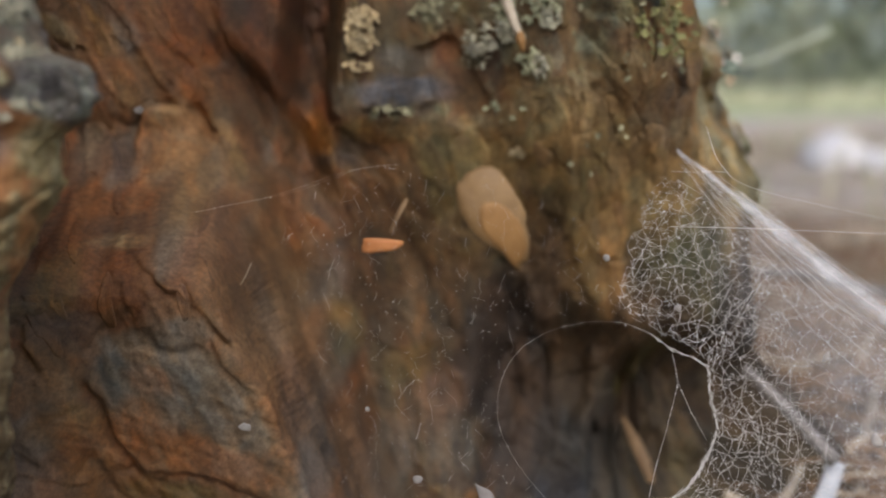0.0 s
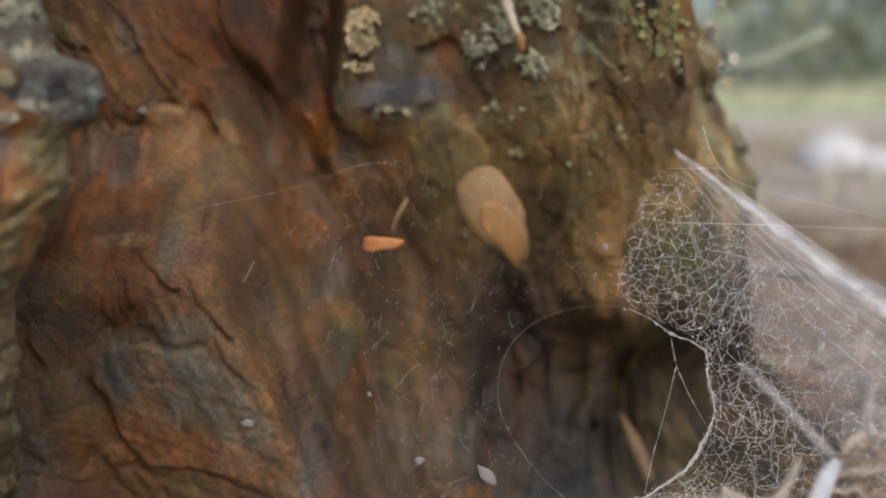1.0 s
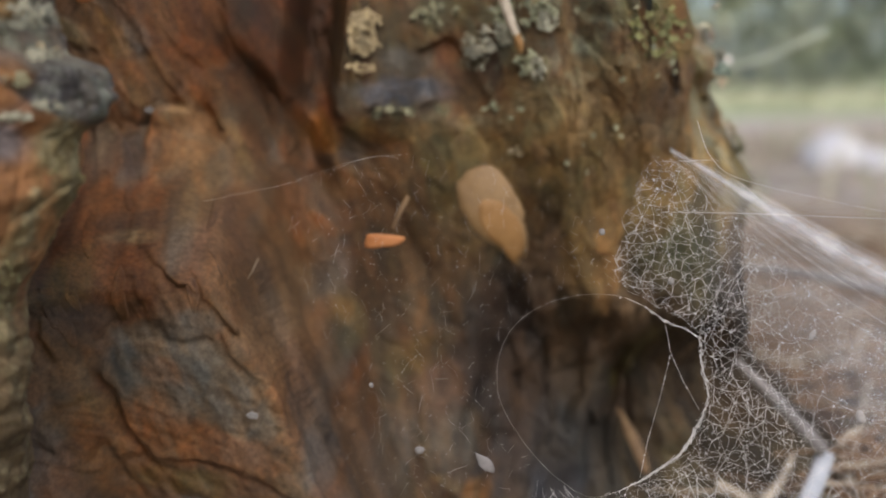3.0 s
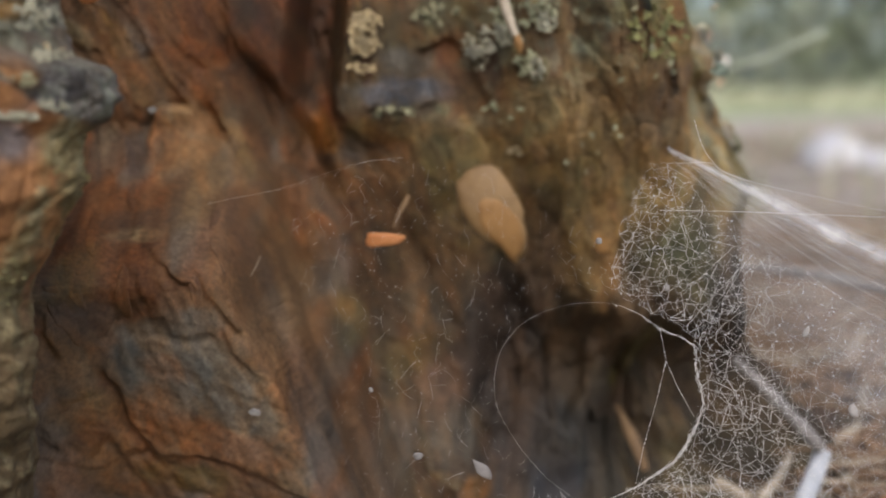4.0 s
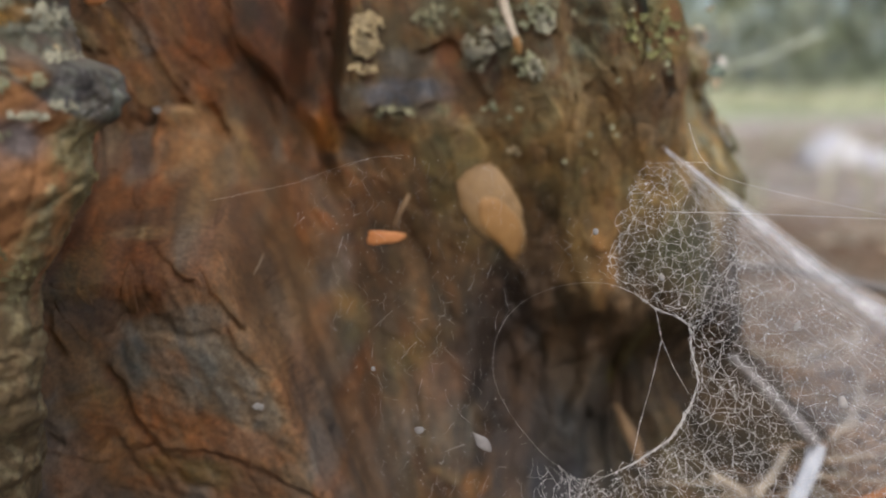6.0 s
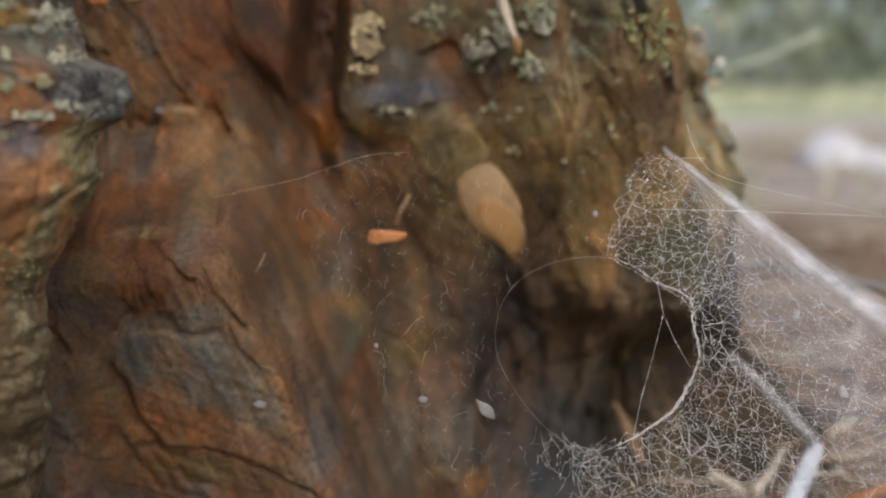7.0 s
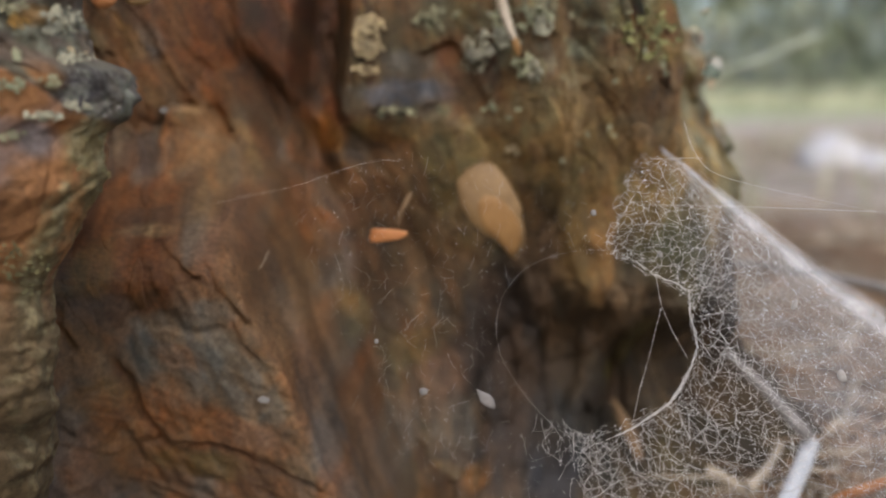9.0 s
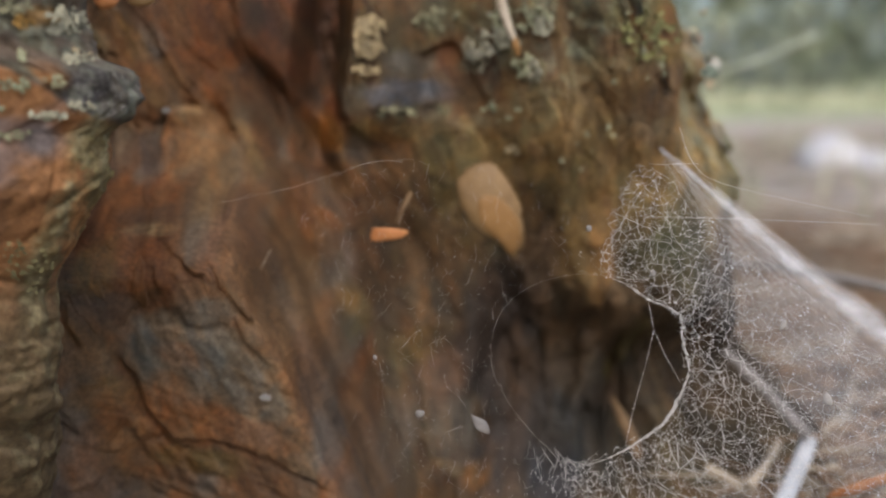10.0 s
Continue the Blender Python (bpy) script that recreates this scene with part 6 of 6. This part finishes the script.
caught("crumb", [(-0.0004, 0.0003), (0.0, 0.0005), (0.0004, 0.0003), (0.0004, -0.0004), (-0.0003, -0.0004)], 0.0005, PALE, 0.0326, 0.0561, 0, 35, "pale crumb")
caught("crumb", [(-0.0003, 0.0002), (0.0, 0.0004), (0.0003, 0.0002), (0.0003, -0.0003), (-0.0002, -0.0003)], 0.0004, PALE, -0.0107, 0.0415, 0, 36, "pale crumb")


# ---- litter on the ground ----
def litter(name, count, x0, x1, y0, y1, length, radius, material_, seed, label, category, rise=0.5, pile=0.0):
    rng = np.random.default_rng(seed)
    verts, faces = [], []
    for _ in range(count):
        far, about = 0.75 * math.sqrt(-math.log(1 - 0.98 * rng.random())), rng.random() * 6.283
        x, y = (x0 + x1) / 2 + (x1 - x0) * 0.55 * far * math.cos(about), (y0 + y1) / 2 + (y1 - y0) * 0.55 * far * math.sin(about)
        if not pile and ((x < 0.095 and 0.19 < y < 0.52) or (x < 0.055 and y < 0.25) or y < 0.17):
            continue
        a, l = rng.random() * 6.283, length * (0.5 + rng.random())
        z = float(ground_height(np.array(x), np.array(y))) + 0.001 + pile * rng.random()
        tip = Vector((x + l * math.cos(a), y + l * math.sin(a), z + l * rise * rng.random() ** 3))
        mid = (Vector((x, y, z)) + tip) / 2 + Vector((0, 0, l * 0.08))
        tip.z = max(tip.z, float(ground_height(np.array(tip.x), np.array(tip.y))) + 0.0006)
        base, r = len(verts), radius * (0.6 + 0.8 * rng.random())
        for p, k in ((Vector((x, y, z)), 0.8), (mid, 1.0), (tip, 0.3)):
            d = (tip - Vector((x, y, z))).normalized()
            side = d.cross(Vector((0, 0, 1))).normalized()
            up = side.cross(d)
            for j in range(4):
                t = 1.5708 * j
                verts.append(p + (side * math.cos(t) + up * math.sin(t) * 0.6) * r * k)
        for k in (0, 4):
            for j in range(4):
                faces.append((base + k + j, base + k + (j + 1) % 4, base + k + 4 + (j + 1) % 4, base + k + 4 + j))
    ob = mesh_object(name, verts, faces, material_, None, None, True)
    tagged(ob, label, category, kind="stuff")


litter("needle_litter", 3800, 0.0, 0.45, 0.15, 0.75, 0.04, 0.0006, NEEDLE, 51, "brown dry pine needles strewn over the ground", "needles", 0.25)
litter("straw_litter", 420, 0.0, 0.45, 0.15, 0.75, 0.05, 0.0011, STRAW, 52, "pale dry grass stalks strewn over the ground", "straw", 0.2)
litter("needle_heap", 420, 0.036, 0.125, 0.192, 0.250, 0.022, 0.00055, NEEDLE, 54, "heap of brown pine needles under the web", "needles", 0.10, 0.011)
litter("straw_heap", 130, 0.036, 0.125, 0.192, 0.250, 0.022, 0.0008, STRAW, 55, "heap of pale straw bits under the web", "straw", 0.10, 0.011)
litter("broad_straw", 70, 0.08, 0.50, 0.26, 0.80, 0.10, 0.0024, STRAW, 56, "broad pale straw stems lying on the forest floor", "straw", 0.12)
litter("coarse_litter", 1600, 0.15, 1.6, 0.6, 2.6, 0.08, 0.0022, STRAW, 53, "pale dry stalks farther off on the ground", "straw", 0.2)


def grass(name, count, x0, x1, y0, y1, height, width, material_, seed, label):
    rng = np.random.default_rng(seed)
    verts, faces = [], []
    for _ in range(count):
        x, y = x0 + (x1 - x0) * rng.random(), y0 + (y1 - y0) * rng.random()
        z = float(ground_height(np.array(x), np.array(y))) - 0.01
        h, a = height * (0.4 + 0.9 * rng.random()), rng.random() * 6.283
        lean = Vector((math.cos(a), math.sin(a), 0)) * h * (0.2 + 0.5 * rng.random())
        side = Vector((-math.sin(a), math.cos(a), 0)) * width * (0.6 + 0.8 * rng.random())
        base = len(verts)
        root = Vector((x, y, z))
        for f, w in ((0, 1), (0.5, 0.9), (0.85, 0.5)):
            c = root + Vector((0, 0, h * f)) + lean * f * f
            verts += [c - side * w, c + side * w]
        verts.append(root + Vector((0, 0, h * 0.98)) + lean)
        faces += [(base, base + 1, base + 3, base + 2), (base + 2, base + 3, base + 5, base + 4), (base + 4, base + 5, base + 6)]
    ob = mesh_object(name, verts, faces, material_, None, None, True)
    tagged(ob, label, "grass", kind="stuff")


grass("meadow_grass", 7000, -4.0, 7.5, 6.2, 12.5, 0.15, 0.007, GRASS, 61, "sunlit yellowish-green grass strip before the wood")
grass("grass_tufts", 260, 0.15, 0.9, 0.7, 2.4, 0.07, 0.0016, GRASS, 62, "sparse green grass blades on the litter")
stem("grass_blade", ((0.10, 0.50, -0.012), (0.092, 0.46, 0.05), xyz(0.1120, 0.0900, 0.45), xyz(0.1350, 0.0997, 0.45), xyz(0.1596, 0.1105, 0.45)), (0.0003, 0.0003, 0.0004, 0.0011, 0.0010), BLADE, "pale dry grass blade bent over", "grass blade", 7, 0.3)


def stone(name, centre, size, seed, label, mat=STONE):
    bm = bmesh.new()
    bmesh.ops.create_icosphere(bm, subdivisions=4, radius=1)
    for v in bm.verts:
        k = 1 + 0.10 * noise.noise(v.co * 1.3 + Vector((seed, 0, 0))) + 0.06 * noise.noise(v.co * 5)
        v.co = Vector((v.co.x * size[0], v.co.y * size[1], v.co.z * size[2])) * k
    for f in bm.faces:
        f.smooth = True
    ob = part(name, bm, mat, None)
    ob.location = centre
    return tagged(ob, label, "stone")


stone("stone", (0.505, 1.38, -0.002), (0.042, 0.05, 0.036), 1, "pale rounded stone lying on the forest floor")
stone("stone", (0.545, 1.34, -0.01), (0.028, 0.04, 0.028), 2, "pale rounded stone lying on the forest floor")
stone("pebble", xyz(0.0358, -0.0093, 0.235), (0.0035, 0.004, 0.003), 3, "small bluish-grey pebble in the hollow", PEBBLE)


# ---- the wood behind ----
def build_tree():
    rng = np.random.default_rng(81)
    tree = tagged(new("forest_tree"), "slim grey-brown pine with green crown in the wood behind", "tree", "trees of the wood")
    verts, faces = [], []

    def limb(a, b, r0, r1, sides=9, steps=6):
        base = len(verts)
        bend = Vector(rng.normal(0, 0.03, 3)) * (b - a).length
        for k in range(steps):
            t = k / (steps - 1)
            q = a.lerp(b, t) + bend * math.sin(t * 3.14)
            r = lerp(r0, r1, t)
            d = (b - a).normalized()
            s = d.cross(Vector((0.3, 1, 0.2))).normalized()
            u = s.cross(d)
            for j in range(sides):
                t2 = 2 * math.pi * j / sides
                verts.append(q + (s * math.cos(t2) + u * math.sin(t2)) * r * (1 + 0.08 * rng.normal()))
        faces.extend(tuple(base + i for i in f) for f in grid_faces(sides, steps, True))

    limb(Vector((0, 0, -0.1)), Vector((0.2, 0.1, 9)), 0.14, 0.04, 12, 14)
    tips = []
    for k in range(26):
        z = 1.2 + 7.4 * k / 25
        a = k * 2.4
        l = 1.9 * (1 - 0.07 * z) * (0.6 + 0.6 * rng.random())
        root = Vector((0.2 * z / 9, 0.1 * z / 9, z))
        tip = root + Vector((math.cos(a) * l, math.sin(a) * l, 0.25 * l))
        limb(root, tip, 0.03, 0.008, 6, 5)
        tips.append((root, tip))
    mesh_object("trunk", verts, faces, FARBARK, tree)
    lv, lf = [], []
    for root, tip in tips:
        for _ in range(34):
            c = root.lerp(tip, 0.25 + 0.8 * rng.random()) + Vector(rng.normal(0, 0.16, 3))
            n, s = Vector(rng.normal(0, 1, 3)).normalized(), 0.05 + 0.07 * rng.random()
            a = n.cross(Vector((0.2, 0.3, 1))).normalized() * s
            b = n.cross(a).normalized() * s * 1.8
            base = len(lv)
            lv.extend((c - a * 0.5 - b, c + a - b * 0.2, c + a * 0.2 + b, c - a + b * 0.1))
            lf.append((base, base + 1, base + 2, base + 3))
    mesh_object("crown", lv, lf, LEAF, tree, None, False)
    return tree


def build_wood():
    rng = np.random.default_rng(83)
    first = build_tree()
    first.matrix_basis = pose(1.6, 14.2, 0)
    spots = [(7.4, 14.4), (5.3, 21.0), (9.0, 24.0), (12.6, 27.5), (0.2, 15.8), (-1.8, 10.0), (-4.0, 9.0), (-6.5, 6.0), (7.5, 9.0), (8.5, 4.0),
             (-7.5, 1.0), (13.5, 30.0), (11.0, 34.0), (-6.0, -6.0), (7.0, -5.0), (0.5, -9.0)]
    for x, y in spots:
        copy_thing(first, pose(x, y, 0, 0, 0, 360 * rng.random()))
    lv, lf = [], []
    for _ in range(3400):
        x, y = 16 * rng.random(), 13 + 12 * rng.random()
        h = (2.6 + 1.3 * vnoise(np.array(x * 0.9), np.array(y * 0.9), 900)) * rng.random()
        c = Vector((x, y, float(h)))
        n, s = Vector(rng.normal(0, 1, 3)).normalized(), 0.05 + 0.09 * rng.random()
        a = n.cross(Vector((0.2, 0.3, 1))).normalized() * s
        b = n.cross(a).normalized() * s * 1.6
        base = len(lv)
        lv.extend((c - a * 0.5 - b, c + a - b * 0.2, c + a * 0.2 + b, c - a + b * 0.1))
        lf.append((base, base + 1, base + 2, base + 3))
    tagged(mesh_object("undergrowth", lv, lf, LEAF, None, None, False), "dense grey-green undergrowth along the wood", "bushes", kind="stuff")


build_wood()


# ---- the breeze in the web ----
def motions():
    for ob, c, tilt, share in MOVING:
        rows = []
        for (t, *lift), (_, *drift), (_, swing) in zip(LIFT, DRIFT, SWING):
            dx, dz = sway(c.x, c.z, lift, drift)
            turn = tilt if share else swing * (0.6 if ob.name.startswith("silk_film") else 1.0)
            rows.append((t, pose(c.x + share * dx, c.y, c.z + share * dz, 0, turn, 0)))
        walk(ob, rows)


motions()
